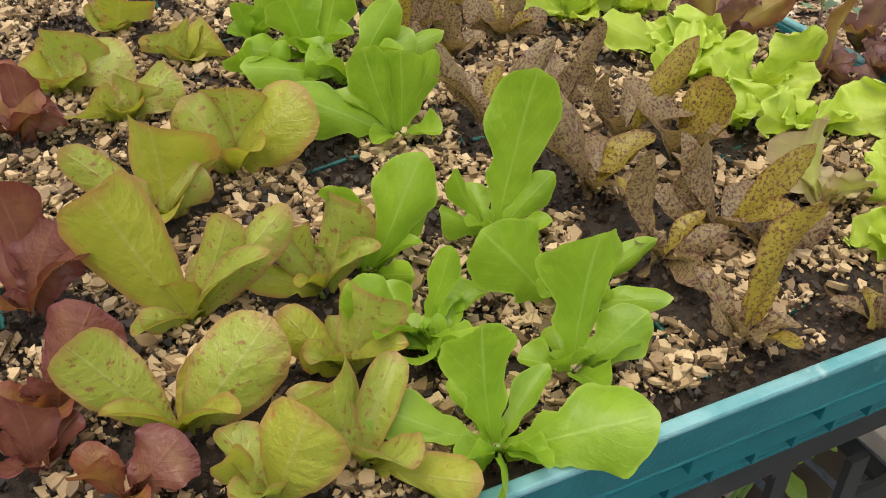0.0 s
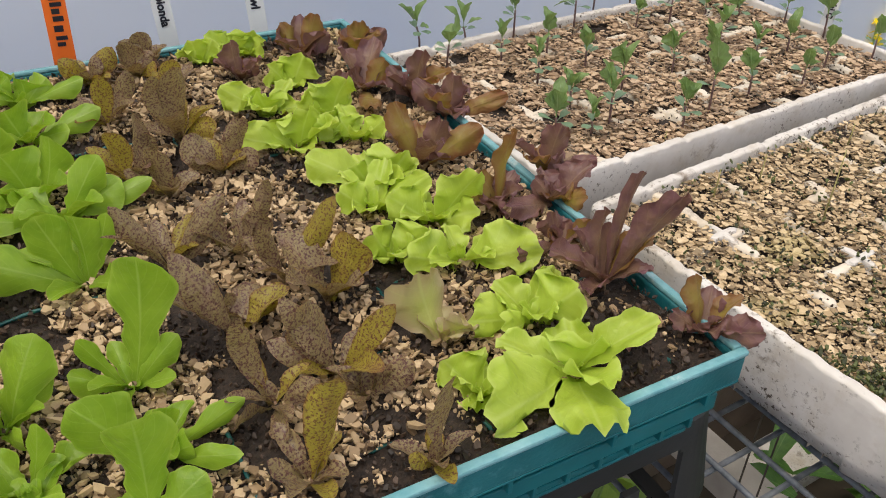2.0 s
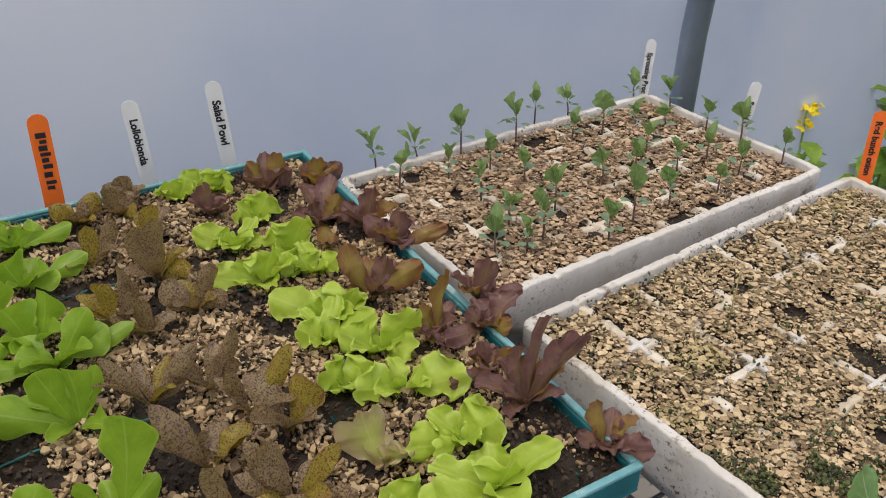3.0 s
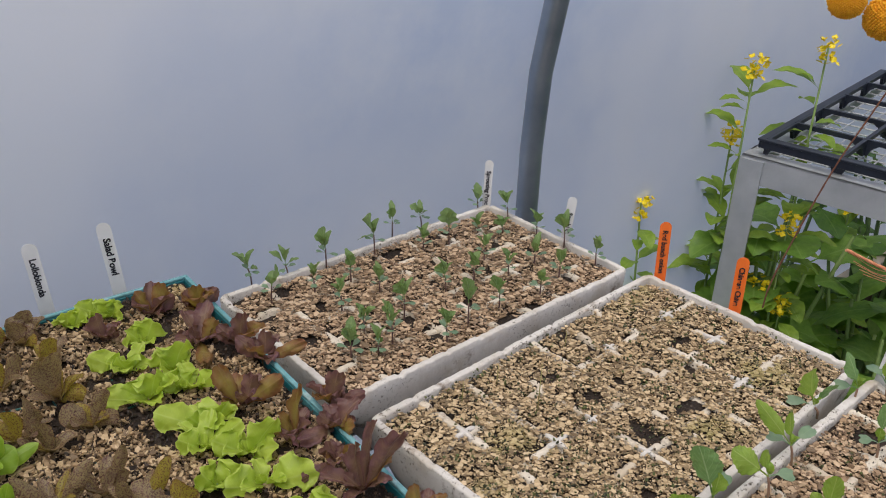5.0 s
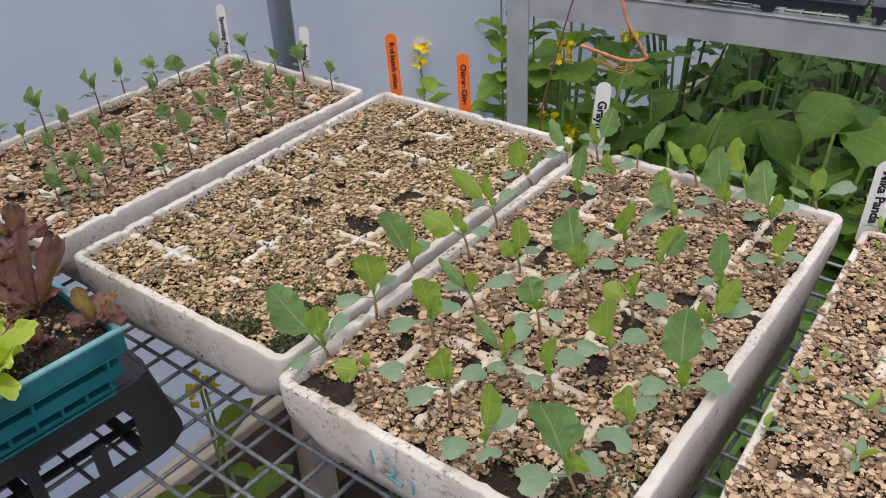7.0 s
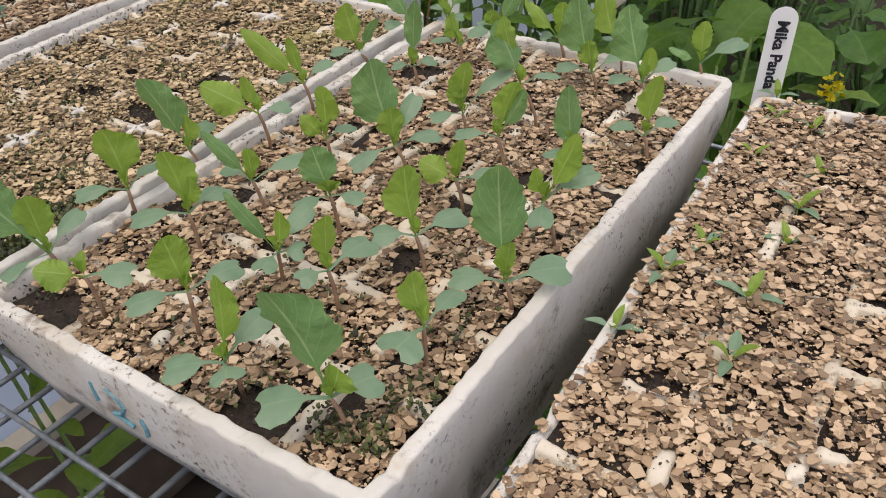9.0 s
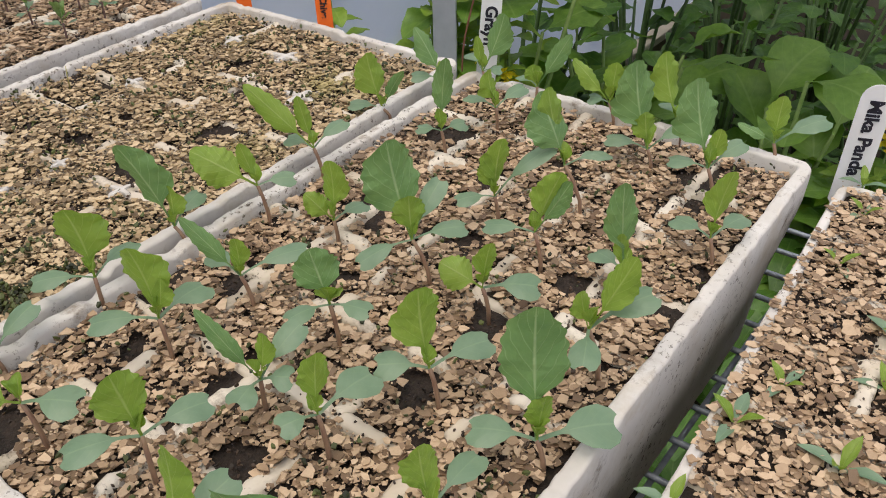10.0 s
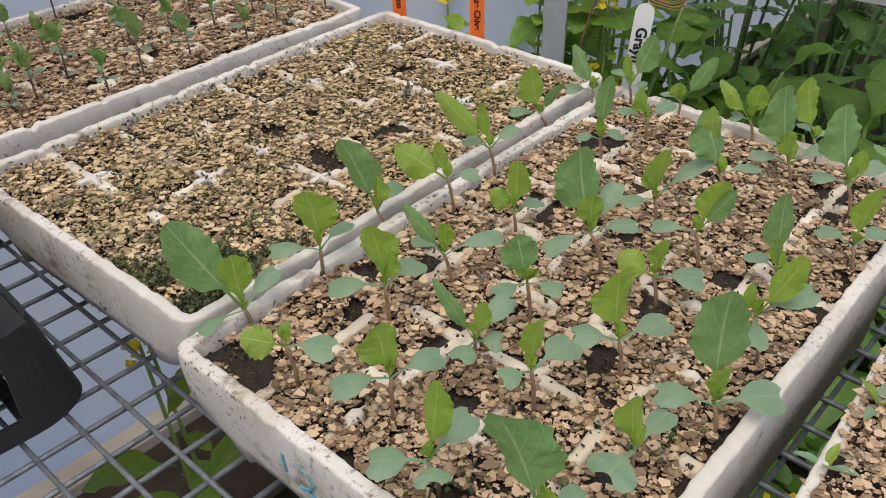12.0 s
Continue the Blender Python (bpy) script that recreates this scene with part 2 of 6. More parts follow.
M_TWINE = plain("orange_twine", (0.62, 0.22, 0.10), (0.85, 0.40, 0.22), 120, 0.7, bumpy=0.5)
M_BROWNCORD = plain("brown_cord", (0.16, 0.06, 0.035), (0.26, 0.11, 0.06), 120, 0.8)
M_POM = plain("orange_yellow_flower", (0.72, 0.30, 0.005), (0.90, 0.50, 0.01), 300, 0.7)
M_YELLOW = plain("yellow_petal", (0.80, 0.60, 0.0), (0.90, 0.74, 0.01), 200, 0.5)
M_STEM = plain("purple_green_stem", (0.22, 0.12, 0.085), (0.33, 0.23, 0.13), 80, 0.5)
M_GREENSTEM = plain("green_stem", (0.16, 0.26, 0.06), (0.26, 0.38, 0.10), 80, 0.5)
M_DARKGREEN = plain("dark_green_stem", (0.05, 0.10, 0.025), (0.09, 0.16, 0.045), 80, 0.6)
M_DRYGRASS = plain("dry_grass", (0.30, 0.26, 0.09), (0.45, 0.42, 0.17), 90, 0.6)
M_TWIG = plain("dead_twig", (0.05, 0.04, 0.03), (0.10, 0.08, 0.05), 80, 0.8)
M_FILM = film_mat()
L_GREEN = leaf_mat("green_lettuce_leaf", (0.195, 0.345, 0.024), (0.315, 0.485, 0.045), (0.43, 0.58, 0.15), edge=(0.40, 0.54, 0.09), edge_from=0.88, through=0.44, gloss=0.30, blister=0.5)
L_LIME = leaf_mat("lime_lettuce_leaf", (0.36, 0.50, 0.040), (0.52, 0.655, 0.095), (0.58, 0.70, 0.20), edge=(0.60, 0.72, 0.17), edge_from=0.85, through=0.42, gloss=0.38, blister=0.6)
L_PINK = leaf_mat("pink_tinged_lettuce_leaf", (0.44, 0.48, 0.12), (0.56, 0.56, 0.20), (0.56, 0.60, 0.24), edge=(0.42, 0.27, 0.23), edge_from=0.15, through=0.36, gloss=0.34, blister=0.6)
L_BUTTER = leaf_mat("speckled_butterhead_leaf", (0.30, 0.37, 0.060), (0.43, 0.46, 0.095), (0.50, 0.52, 0.20), edge=(0.44, 0.21, 0.11), edge_from=0.76, speck=(0.31, 0.165, 0.065), speck_scale=420, speck_at=0.565, tint=(0.44, 0.29, 0.13), tint_at=0.54, through=0.40, gloss=0.33, blister=1.0)
L_BUTTER_WARM = leaf_mat("yellow_butterhead_leaf", (0.34, 0.38, 0.045), (0.47, 0.47, 0.075), (0.52, 0.50, 0.18), edge=(0.46, 0.20, 0.10), edge_from=0.74, speck=(0.42, 0.22, 0.06), speck_scale=300, speck_at=0.62, through=0.44, gloss=0.36, blister=1.0)
L_OAK = leaf_mat("speckled_red_leaf", (0.245, 0.180, 0.095), (0.335, 0.265, 0.125), (0.32, 0.19, 0.12), edge=(0.36, 0.19, 0.10), edge_from=0.92, speck=(0.125, 0.055, 0.050), speck_scale=1000, speck_at=0.485, tint=(0.25, 0.155, 0.135), tint_at=0.50, through=0.36, gloss=0.32, blister=1.0)
L_OAK_WARM = leaf_mat("bronze_lettuce_leaf", (0.30, 0.245, 0.042), (0.42, 0.34, 0.055), (0.32, 0.19, 0.07), edge=(0.28, 0.12, 0.07), edge_from=0.86, speck=(0.165, 0.072, 0.040), speck_scale=1000, speck_at=0.50, tint=(0.26, 0.13, 0.055), tint_at=0.54, through=0.42, gloss=0.36, blister=1.0)
L_RED = leaf_mat("red_lettuce_leaf", (0.225, 0.130, 0.085), (0.30, 0.185, 0.125), (0.34, 0.23, 0.15), edge=(0.175, 0.072, 0.090), tint=(0.170, 0.082, 0.096), tint_at=0.45, through=0.38, edge_from=0.22, gloss=0.30, blister=0.9)
L_RED_WARM = leaf_mat("olive_red_lettuce_leaf", (0.32, 0.245, 0.060), (0.40, 0.30, 0.080), (0.38, 0.27, 0.12), edge=(0.245, 0.085, 0.055), tint=(0.29, 0.13, 0.060), tint_at=0.48, through=0.46, edge_from=0.30, gloss=0.38, blister=0.9)
L_MAROON = leaf_mat("maroon_lettuce_leaf", (0.175, 0.062, 0.048), (0.27, 0.115, 0.080), (0.34, 0.16, 0.09), edge=(0.16, 0.035, 0.045), tint=(0.30, 0.16, 0.07), tint_at=0.52, through=0.38, edge_from=0.55, gloss=0.22, blister=1.0)
L_MAROON_WARM = leaf_mat("red_brown_lettuce_leaf", (0.24, 0.10, 0.045), (0.34, 0.17, 0.06), (0.38, 0.22, 0.09), edge=(0.24, 0.055, 0.05), through=0.42, edge_from=0.50, gloss=0.26, blister=1.0)
L_KALE = leaf_mat("brassica_leaf", (0.125, 0.255, 0.085), (0.205, 0.345, 0.125), (0.42, 0.54, 0.30), through=0.32, gloss=0.50, blister=0.8, rib_gain=0.65, vein_gain=0.30)
L_KALE_DARK = leaf_mat("kale_leaf", (0.15, 0.25, 0.085), (0.235, 0.345, 0.125), (0.36, 0.46, 0.26), tint=(0.16, 0.16, 0.10), tint_at=0.58, through=0.32, gloss=0.44, blister=0.8, rib_gain=0.6, vein_gain=0.25)
L_YOUNG = leaf_mat("young_brassica_leaf", (0.21, 0.345, 0.045), (0.30, 0.43, 0.075), (0.46, 0.56, 0.20), through=0.40, gloss=0.42, blister=0.8, rib_gain=0.6, vein_gain=0.25)
L_COTYL = leaf_mat("seed_leaf", (0.145, 0.245, 0.15), (0.21, 0.31, 0.195), (0.26, 0.37, 0.22), through=0.25, gloss=0.40, blister=0.25)
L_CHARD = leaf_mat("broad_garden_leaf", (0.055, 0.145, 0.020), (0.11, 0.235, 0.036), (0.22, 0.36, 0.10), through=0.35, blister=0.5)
# brighter copy of L_CHARD: daylight through the film put into the colour
L_BROAD_LIT = leaf_mat("sunlit_broad_leaf", (0.125, 0.265, 0.035), (0.215, 0.375, 0.06), (0.32, 0.47, 0.14), through=0.42, blister=0.5)
L_STALK = leaf_mat("flowering_stalk_leaf", (0.19, 0.33, 0.035), (0.31, 0.45, 0.065), (0.38, 0.52, 0.15), through=0.42, blister=0.4)
L_BEET = leaf_mat("dark_red_leaf", (0.10, 0.018, 0.022), (0.17, 0.035, 0.035), (0.32, 0.04, 0.06), through=0.2)

# ---- ground and tunnel ----
def ground():
    bm = bmesh.new()
    n = 90
    xs = [-40 + 80 * i / n for i in range(n + 1)]
    warp = lambda a: math.copysign((abs(a) / 40) ** 2.4 * 40, a)
    vs = [[bm.verts.new((warp(x) + 0.6, warp(y), 0.02 * noise.noise(Vector((warp(x) * 3, warp(y) * 3, 0))))) for x in xs] for y in xs]
    for j in range(n):
        for i in range(n):
            bm.faces.new((vs[j][i], vs[j][i + 1], vs[j + 1][i + 1], vs[j + 1][i]))
    return tagged(part("ground", bm, M_EARTH, None, smooth=True), "bare dark earth floor of the tunnel", "ground", kind="structure")


ground()
TUNNEL = pose(0.557, 0.294, 0, 0, 0, -6.5)
WIDE, HIGH = 4.2, 2.25


def hoop_profile(n=40):
    """From the near foot over the top to the far foot: across (inwards is minus), up."""
    pts = [(-0.030, 0.0), (-0.028, 0.5), (-0.028, 0.88)]
    for i in range(1, n):
        a = math.pi * i / n
        pts.append((-WIDE / 2 + WIDE / 2 * math.cos(a) - 0.028 * math.cos(a), 0.88 + (HIGH - 0.88) * math.sin(a)))
    pts += [(0.028 - WIDE, 0.88), (0.028 - WIDE, 0.5), (0.028 - WIDE, 0.0)]
    return pts


def tunnel():
    prof = hoop_profile()
    bm = bmesh.new()
    xs = [-4.0 + 0.4 * i for i in range(31)]
    rows = [[bm.verts.new((x, y + (0.019 if y > -WIDE / 2 else -0.019), z + (0.019 if z > 1.2 else 0.0))) for y, z in prof] for x in xs]
    for a, b in zip(rows, rows[1:]):
        for k in range(len(prof) - 1):
            bm.faces.new((a[k], b[k], b[k + 1], a[k + 1]))
    film = part("tunnel_film", bm, M_FILM, None, smooth=True)
    film.matrix_world = TUNNEL
    film.visible_shadow = False
    tagged(film, "milky bluish polythene film of the growing tunnel", "tunnel film", kind="structure")
    for name, x in (("wall_west", -4.0), ("wall_east", 8.0)):
        bm = bmesh.new()
        bm.faces.new([bm.verts.new((x, y + 0.022, z)) for y, z in prof])
        end = part(name, bm, M_FILM, None)
        end.matrix_world = TUNNEL
        end.visible_shadow = False
        tagged(end, "polythene end wall of the tunnel", "tunnel film", kind="structure")
    for x in (-1.887, 0.013, 1.913, 3.813, 5.713):
        bm = bmesh.new()
        tube(bm, [(x, y, z) for y, z in prof], 0.0155, 16)
        hoop = part("tunnel_hoop", bm, M_PIPE, None, smooth=True)
        hoop.matrix_world = TUNNEL
        tagged(hoop, "grey galvanised steel pipe hoop behind the trays", "hoop", "hoops of the tunnel", kind="structure")


tunnel()

# ---- the mesh bench ----
BENCH_Z = 0.774


def bench():
    m = pose(0.0, 0.0, BENCH_Z, 0, 0, -6.7)
    r = root("mesh_bench", m, "galvanised welded wire mesh bench top on battens", "bench")
    x0, x1, y0, y1, step, rad = -0.611, 0.46, -0.940, 0.33, 0.0266, 0.0017
    bm = bmesh.new()
    tube(bm, [(0, y0, -rad), (0, y1, -rad)], rad, 6)
    long_wire = mesh_from(bm, "cross_wire")
    bm = bmesh.new()
    tube(bm, [(x0, 0, -3 * rad), (x1, 0, -3 * rad)], rad, 6)
    across = mesh_from(bm, "wire")
    n = int((x1 - x0) / step)
    for i in range(n + 1):
        part("cross_wire", long_wire, M_WIRE, r, smooth=True).location = (x0 + i * step + 0.0244, 0, 0)
    for i in range(int((y1 - y0) / step) + 1):
        part("wire", across, M_WIRE, r, smooth=True).location = (0, y0 + i * step + 0.0035, 0)
    for y in (-0.80, 0.285):
        part("batten", boxes((x0, y - 0.02, -0.055, x1, y + 0.02, -0.007), bevel=0.003), M_PALEWOOD, r, "pale weathered wooden batten")
    part("stretcher", boxes((0.408, y0 + 0.073, 0.262 - BENCH_Z, 0.452, y1 - 0.073, 0.305 - BENCH_Z), bevel=0.003), M_PALEWOOD, r, "pale timber rail between the bench legs")
    for x in (x0 + 0.03, x1 - 0.03):
        for y in (y0 + 0.05, y1 - 0.05):
            part("leg", boxes((x - 0.022, y - 0.022, -BENCH_Z, x + 0.022, y + 0.022, -0.056), bevel=0.003), M_PALEWOOD, r)


bench()


# ---- loose flakes and compost ----
def soil_sheet(name, w, d, z, cell=0.006, amp=0.0025, seed=0.0):
    nx, ny = int(w / cell), int(d / cell)
    verts = [(w * i / nx, d * j / ny, z + amp * noise.noise(Vector((i * cell * 90, j * cell * 90, seed))) + amp * noise.noise(Vector((i * cell * 25, j * cell * 25, seed + 5)))) for j in range(ny + 1) for i in range(nx + 1)]
    faces = [(j * (nx + 1) + i, j * (nx + 1) + i + 1, (j + 1) * (nx + 1) + i + 1, (j + 1) * (nx + 1) + i) for j in range(ny) for i in range(nx)]
    me = bpy.data.meshes.new(name)
    me.from_pydata(verts, [], faces)
    me.shade_smooth()
    return me


def flakes(name, points, sizes, z, seed, thick=0.08, tilt=0.15):
    """Irregular thin flakes lying at the points (k x 2), one joined mesh."""
    r = np.random.default_rng(seed)
    k, s = len(points), 5
    ang = (np.arange(s) / s * 2 * np.pi)[None, :] + r.uniform(-0.38, 0.38, (k, s)) + r.uniform(0, 6.28, (k, 1))
    rad = sizes[:, None] * r.uniform(0.52, 1.2, (k, s)) * 0.56
    px, py = np.cos(ang) * rad * r.uniform(0.75, 1.2, (k, 1)), np.sin(ang) * rad
    gx, gy = np.tan(r.normal(0, tilt, (k, 1))), np.tan(r.normal(0, tilt, (k, 1)))
    gx, gy = np.clip(gx, -0.8, 0.8), np.clip(gy, -0.8, 0.8)
    h = sizes[:, None] * thick * r.uniform(0.5, 1.3, (k, 1))
    base = z + r.uniform(0, 0.0042, (k, 1))
    low = base + px * gx + py * gy
    X, Y = points[:, :1] + px, points[:, 1:2] + py
    top = np.stack([X * 1.0, Y, low + h * r.uniform(0.85, 1.15, (k, s))], -1)
    bot = np.stack([X, Y, low], -1)
    verts = np.concatenate([bot, top], 1).reshape(-1, 3)
    idx = np.arange(k)[:, None, None] * (2 * s)
    sides = np.array([[i, (i + 1) % s, s + (i + 1) % s, s + i] for i in range(s)])[None] + idx
    tops = (np.arange(s) + s)[None, None, :] + idx
    faces = sides.reshape(-1, 4).tolist() + tops.reshape(-1, s).tolist()
    me = bpy.data.meshes.new(name)
    me.from_pydata(verts.tolist(), [], faces)
    return me


# ---- foam module trays ----
def foam_ring(w, d, t, low, high, seed):
    """The moulded outer wall: rounded corners, a slight draft, a soft worn and chipped rim."""
    ro, stations = 0.009, []
    runs = (((ro, 0), (w - ro, 0)), ((w, ro), (w, d - ro)), ((w - ro, d), (ro, d)), ((0, d - ro), (0, ro)))
    centres = ((w - ro, ro), (w - ro, d - ro), (ro, d - ro), (ro, ro))
    for k, (a, b) in enumerate(runs):
        n = 260 if k % 2 == 0 else 140
        nx, ny = ((0, -1), (1, 0), (0, 1), (-1, 0))[k]
        for i in range(n):
            u = i / n
            stations.append((a[0] + (b[0] - a[0]) * u, a[1] + (b[1] - a[1]) * u, nx, ny))
        for i in range(7):
            ang = (k - 1 + i / 7) * math.pi / 2
            stations.append((centres[k][0] + ro * math.cos(ang), centres[k][1] + ro * math.sin(ang), math.cos(ang), math.sin(ang)))
    bev = 0.0015
    prof = [(0.0035, low), (0.0018, low + 0.012), (0.0008, high - 0.020), (0.0, high - 0.008), (0.0, high - bev)]
    prof += [(bev - bev * math.cos(a), high - bev + bev * math.sin(a)) for a in (0.5, 1.05, 1.57)]
    prof += [(t - bev + bev * math.sin(a), high - bev + bev * math.cos(a)) for a in (0.0, 0.5, 1.05, 1.57)]
    prof += [(t + 0.0004, high - 0.012), (t + 0.0008, low + 0.004), (0.046, low + 0.004), (0.046, low)]
    prof.insert(0, (0.046, low))
    verts = []
    for x, y, nx, ny in stations:
        slow = noise.noise(Vector((x * 14 + seed * 9, y * 14, 3.0)))
        chip = max(0.0, noise.noise(Vector((x * 75 + seed * 5, y * 75, 7.0))) - 0.25)
        corner = math.hypot(min(x, w - x), min(y, d - y))
        lift = 0.024 * max(0.0, 1 - corner / 0.045) ** 2
        step = 0.0022 if corner > 0.045 and abs(nx) > 0.9 else 0.0
        for j, (into, z) in enumerate(prof):
            fine = noise.noise(Vector((x * 160 + seed, y * 160, z * 160)))
            worn = (0.0008 * slow - 0.0085 * chip + 0.0010 * fine) if z > high - 0.006 else 0.0
            into += 0.0004 * fine + 0.0006 * slow
            if j in (0, 1):
                into += step + lift * 0.5
            if z < low + 0.005 and abs(ny) > 0.9:
                z -= 0.030 * min(1.0, max(0.0, (corner - 0.045) / 0.02))
            verts.append((x - nx * into, y - ny * into, z + worn + lift * max(0.0, 1 - (z - low) / 0.028)))
    n, m = len(stations), len(prof)
    faces = [(i * m + j, ((i + 1) % n) * m + j, ((i + 1) % n) * m + j + 1, i * m + j + 1) for i in range(n) for j in range(m - 1)]
    me = bpy.data.meshes.new("wall")
    me.from_pydata(verts, [], faces)
    return me


def partition(a, b, low, soil, bare_at, threshold, drop):
    """A cell partition whose worn top stands clear of the flakes in some stretches and is buried in others."""
    a, b = Vector(a), Vector(b)
    d = (b - a).normalized()
    side = Vector((-d.y, d.x))
    n = int((b - a).length / 0.002)
    verts = []
    for i in range(n + 1):
        p = a + (b - a) * i / n
        clear = min(1.0, max(0.0, (bare_at(p.x, p.y) - threshold) * 7 + 0.5))
        top = soil - drop + 0.0004 + 0.0026 * clear + 0.0013 * noise.noise(Vector((p.x * 260, p.y * 260, 1)))
        half = 0.0033 + 0.0012 * noise.noise(Vector((p.x * 190, p.y * 190, 5)))
        for off, z in ((-half - 0.0006, low), (-half, top - 0.0010), (-half * 0.55, top), (half * 0.55, top), (half, top - 0.0010), (half + 0.0006, low)):
            verts.append((p.x + side.x * off, p.y + side.y * off, z))
    faces = [(i * 6 + j, (i + 1) * 6 + j, (i + 1) * 6 + j + 1, i * 6 + j + 1) for i in range(n) for j in range(5)]
    me = bpy.data.meshes.new("partition")
    me.from_pydata(verts, [], faces)
    return me


def foam_star(size, g):
    """A worn crossing of two partitions: four blunt arms with a rounded top."""
    bm = bmesh.new()
    n, rings = 24, []
    arm = [g.uniform(0.5, 1.3) for _ in range(4)]
    for q, z in ((1.0, -0.003), (1.0, 0.0008), (0.85, 0.0018), (0.45, 0.0023)):
        ring = []
        for k in range(n):
            a = 6.2832 * k / n
            reach = size * (0.30 + 0.70 * arm[k * 4 // n % 4] * abs(math.cos(2 * a)) ** 3)
            ring.append(bm.verts.new((q * reach * math.cos(a), q * reach * math.sin(a), z)))
        rings.append(ring)
    for p, q in zip(rings, rings[1:]):
        for k in range(n):
            bm.faces.new((p[k], p[(k + 1) % n], q[(k + 1) % n], q[k]))
    bm.faces.new(rings[-1])
    return bm


def foam_tray(m, length, width, nx, ny, label, high=0.086, soil=0.0785, rim=0.0050, bare=0.05, size=(0.0020, 0.0064), per_m2=250000, seed=1, flake=None, wall_open=0.45, over=0.0, broken=False, from_y=0.0):
    """A bead-foam module tray: walls with a rounded worn rim, cell partitions, compost, and a cover of flakes."""
    r = root("module_tray", m, label, "seed tray", "foam module trays on the bench")
    x1, y1, t = length, width, rim
    inset = 0.042
    part("wall", foam_ring(x1, y1, t, 0.038, high, seed), M_FOAM, r, smooth=True)
    part("base", boxes((inset, 0.012, 0.0, x1 - inset, y1 - 0.012, 0.0375), bevel=0.004), M_FOAM, r)
    cx, cy = (x1 - 2 * t) / nx, (y1 - 2 * t) / ny
    bare_at = lambda x, y: noise.noise(Vector((x * 44 + seed * 3, y * 44, 0)))
    for k in range(1, nx):
        part("partition", partition((t + k * cx, t), (t + k * cx, y1 - t), 0.033, soil, bare_at, 0.35 - wall_open, 0.0), M_FOAM_DIRTY, r, smooth=True)
    for k in range(1, ny):
        part("partition", partition((t, t + k * cy), (x1 - t, t + k * cy), 0.0335, soil, bare_at, 0.35 - wall_open, 0.0004), M_FOAM_DIRTY, r, smooth=True)
    if broken:
        # pieces of the partitions' crossings that stand bare of flakes
        g = random.Random(seed)
        for i in range(1, nx):
            for j in range(1, ny):
                if g.random() < (0.5 if i > 2 else 0.2):
                    x, y = t + i * cx + g.uniform(-0.002, 0.002), t + j * cy + g.uniform(-0.002, 0.002)
                    part("crossing", foam_star(g.uniform(0.006, 0.014), g), M_FOAM, r).location = (x, y, soil + 0.0026)
    sheet = part("compost", soil_sheet("compost", x1 - 2 * t, y1 - 2 * t, soil - 0.002, seed=seed), M_SOIL, r, "dark moist compost")
    sheet.location = (t, t, 0)
    sheet["kind"] = "stuff"
    rr = np.random.default_rng(seed)
    k = int(per_m2 * (x1 - 2 * t) * (y1 - 2 * t))
    m = t + 0.002 - over
    pts = np.stack([rr.uniform(m, x1 - m, k), rr.uniform(m, y1 - m, k)], -1)
    pts = pts[pts[:, 1] > from_y]
    on_wall = (np.abs((pts[:, 0] - t + cx / 2) % cx - cx / 2) < 0.0044) | (np.abs((pts[:, 1] - t + cy / 2) % cy - cy / 2) < 0.0044)
    patch = np.array([bare_at(p[0], p[1]) for p in pts])
    gap = np.array([noise.noise(Vector((p[0] * 34 + seed * 7, p[1] * 34, 9))) for p in pts])
    keep = ~(on_wall & (patch > 0.35 - wall_open)) & (gap < 0.75 - bare)
    pts = pts[keep]
    sz = size[0] * 0.7 + (size[1] * 1.28 - size[0] * 0.7) * rr.uniform(0, 1, len(pts)) ** 2.4
    q = np.stack([rr.uniform(t + 0.002, x1 - t - 0.002, 3500), rr.uniform(t + 0.002, y1 - t - 0.002, 3500)], -1)
    crumb = part("compost_litter", flakes("compost_litter", q, rr.uniform(0.0006, 0.0018, len(q)), soil - 0.0005, seed + 50, thick=0.6, tilt=0.5), M_CRUMB, r, "dark compost crumbs")
    crumb["kind"] = "stuff"
    cover = part("vermiculite", flakes("vermiculite", pts, sz, soil, seed), flake or M_FLAKE, r, "tan vermiculite flakes")
    cover["kind"] = "stuff"
    return r


TRAY_A = pose(0.0328, 0.0420, BENCH_Z, 0, 0, -6.3)
TRAY_B = pose(0.0135, -0.2115, BENCH_Z, 0, 0, -4.6)
TRAY_C = pose(-0.0232, -0.4382, BENCH_Z, 0, 0, -5.75)
TRAY_D = pose(-0.0275, -0.6861, BENCH_Z, 0, 0, -3.5)


def moss(tray, w, d, n, corner, seed):
    """Dark moss and algae between the flakes, thickest in one corner."""
    rr = np.random.default_rng(seed)
    near = rr.uniform(0, 1, n) < corner
    x = np.where(near, 0.008 + np.abs(rr.normal(0, 0.035, n)), rr.uniform(0.008, w - 0.008, n))
    y = np.where(near, 0.008 + np.abs(rr.normal(0, 0.030, n)), rr.uniform(0.008, d - 0.008, n))
    ok = (x < w - 0.008) & (y < d - 0.008)
    pts = np.stack([x, y], -1)[ok]
    where = np.array([noise.noise(Vector((a * 45 + seed, b * 45, 3))) for a, b in pts])
    pts = pts[where > -0.05]
    ob = part("moss", flakes("moss", pts, rr.uniform(0.0008, 0.0026, len(pts)), 0.0815, seed, thick=0.4, tilt=0.5), M_MOSS, tray, "dark green moss between the flakes")
    ob["kind"] = "stuff"


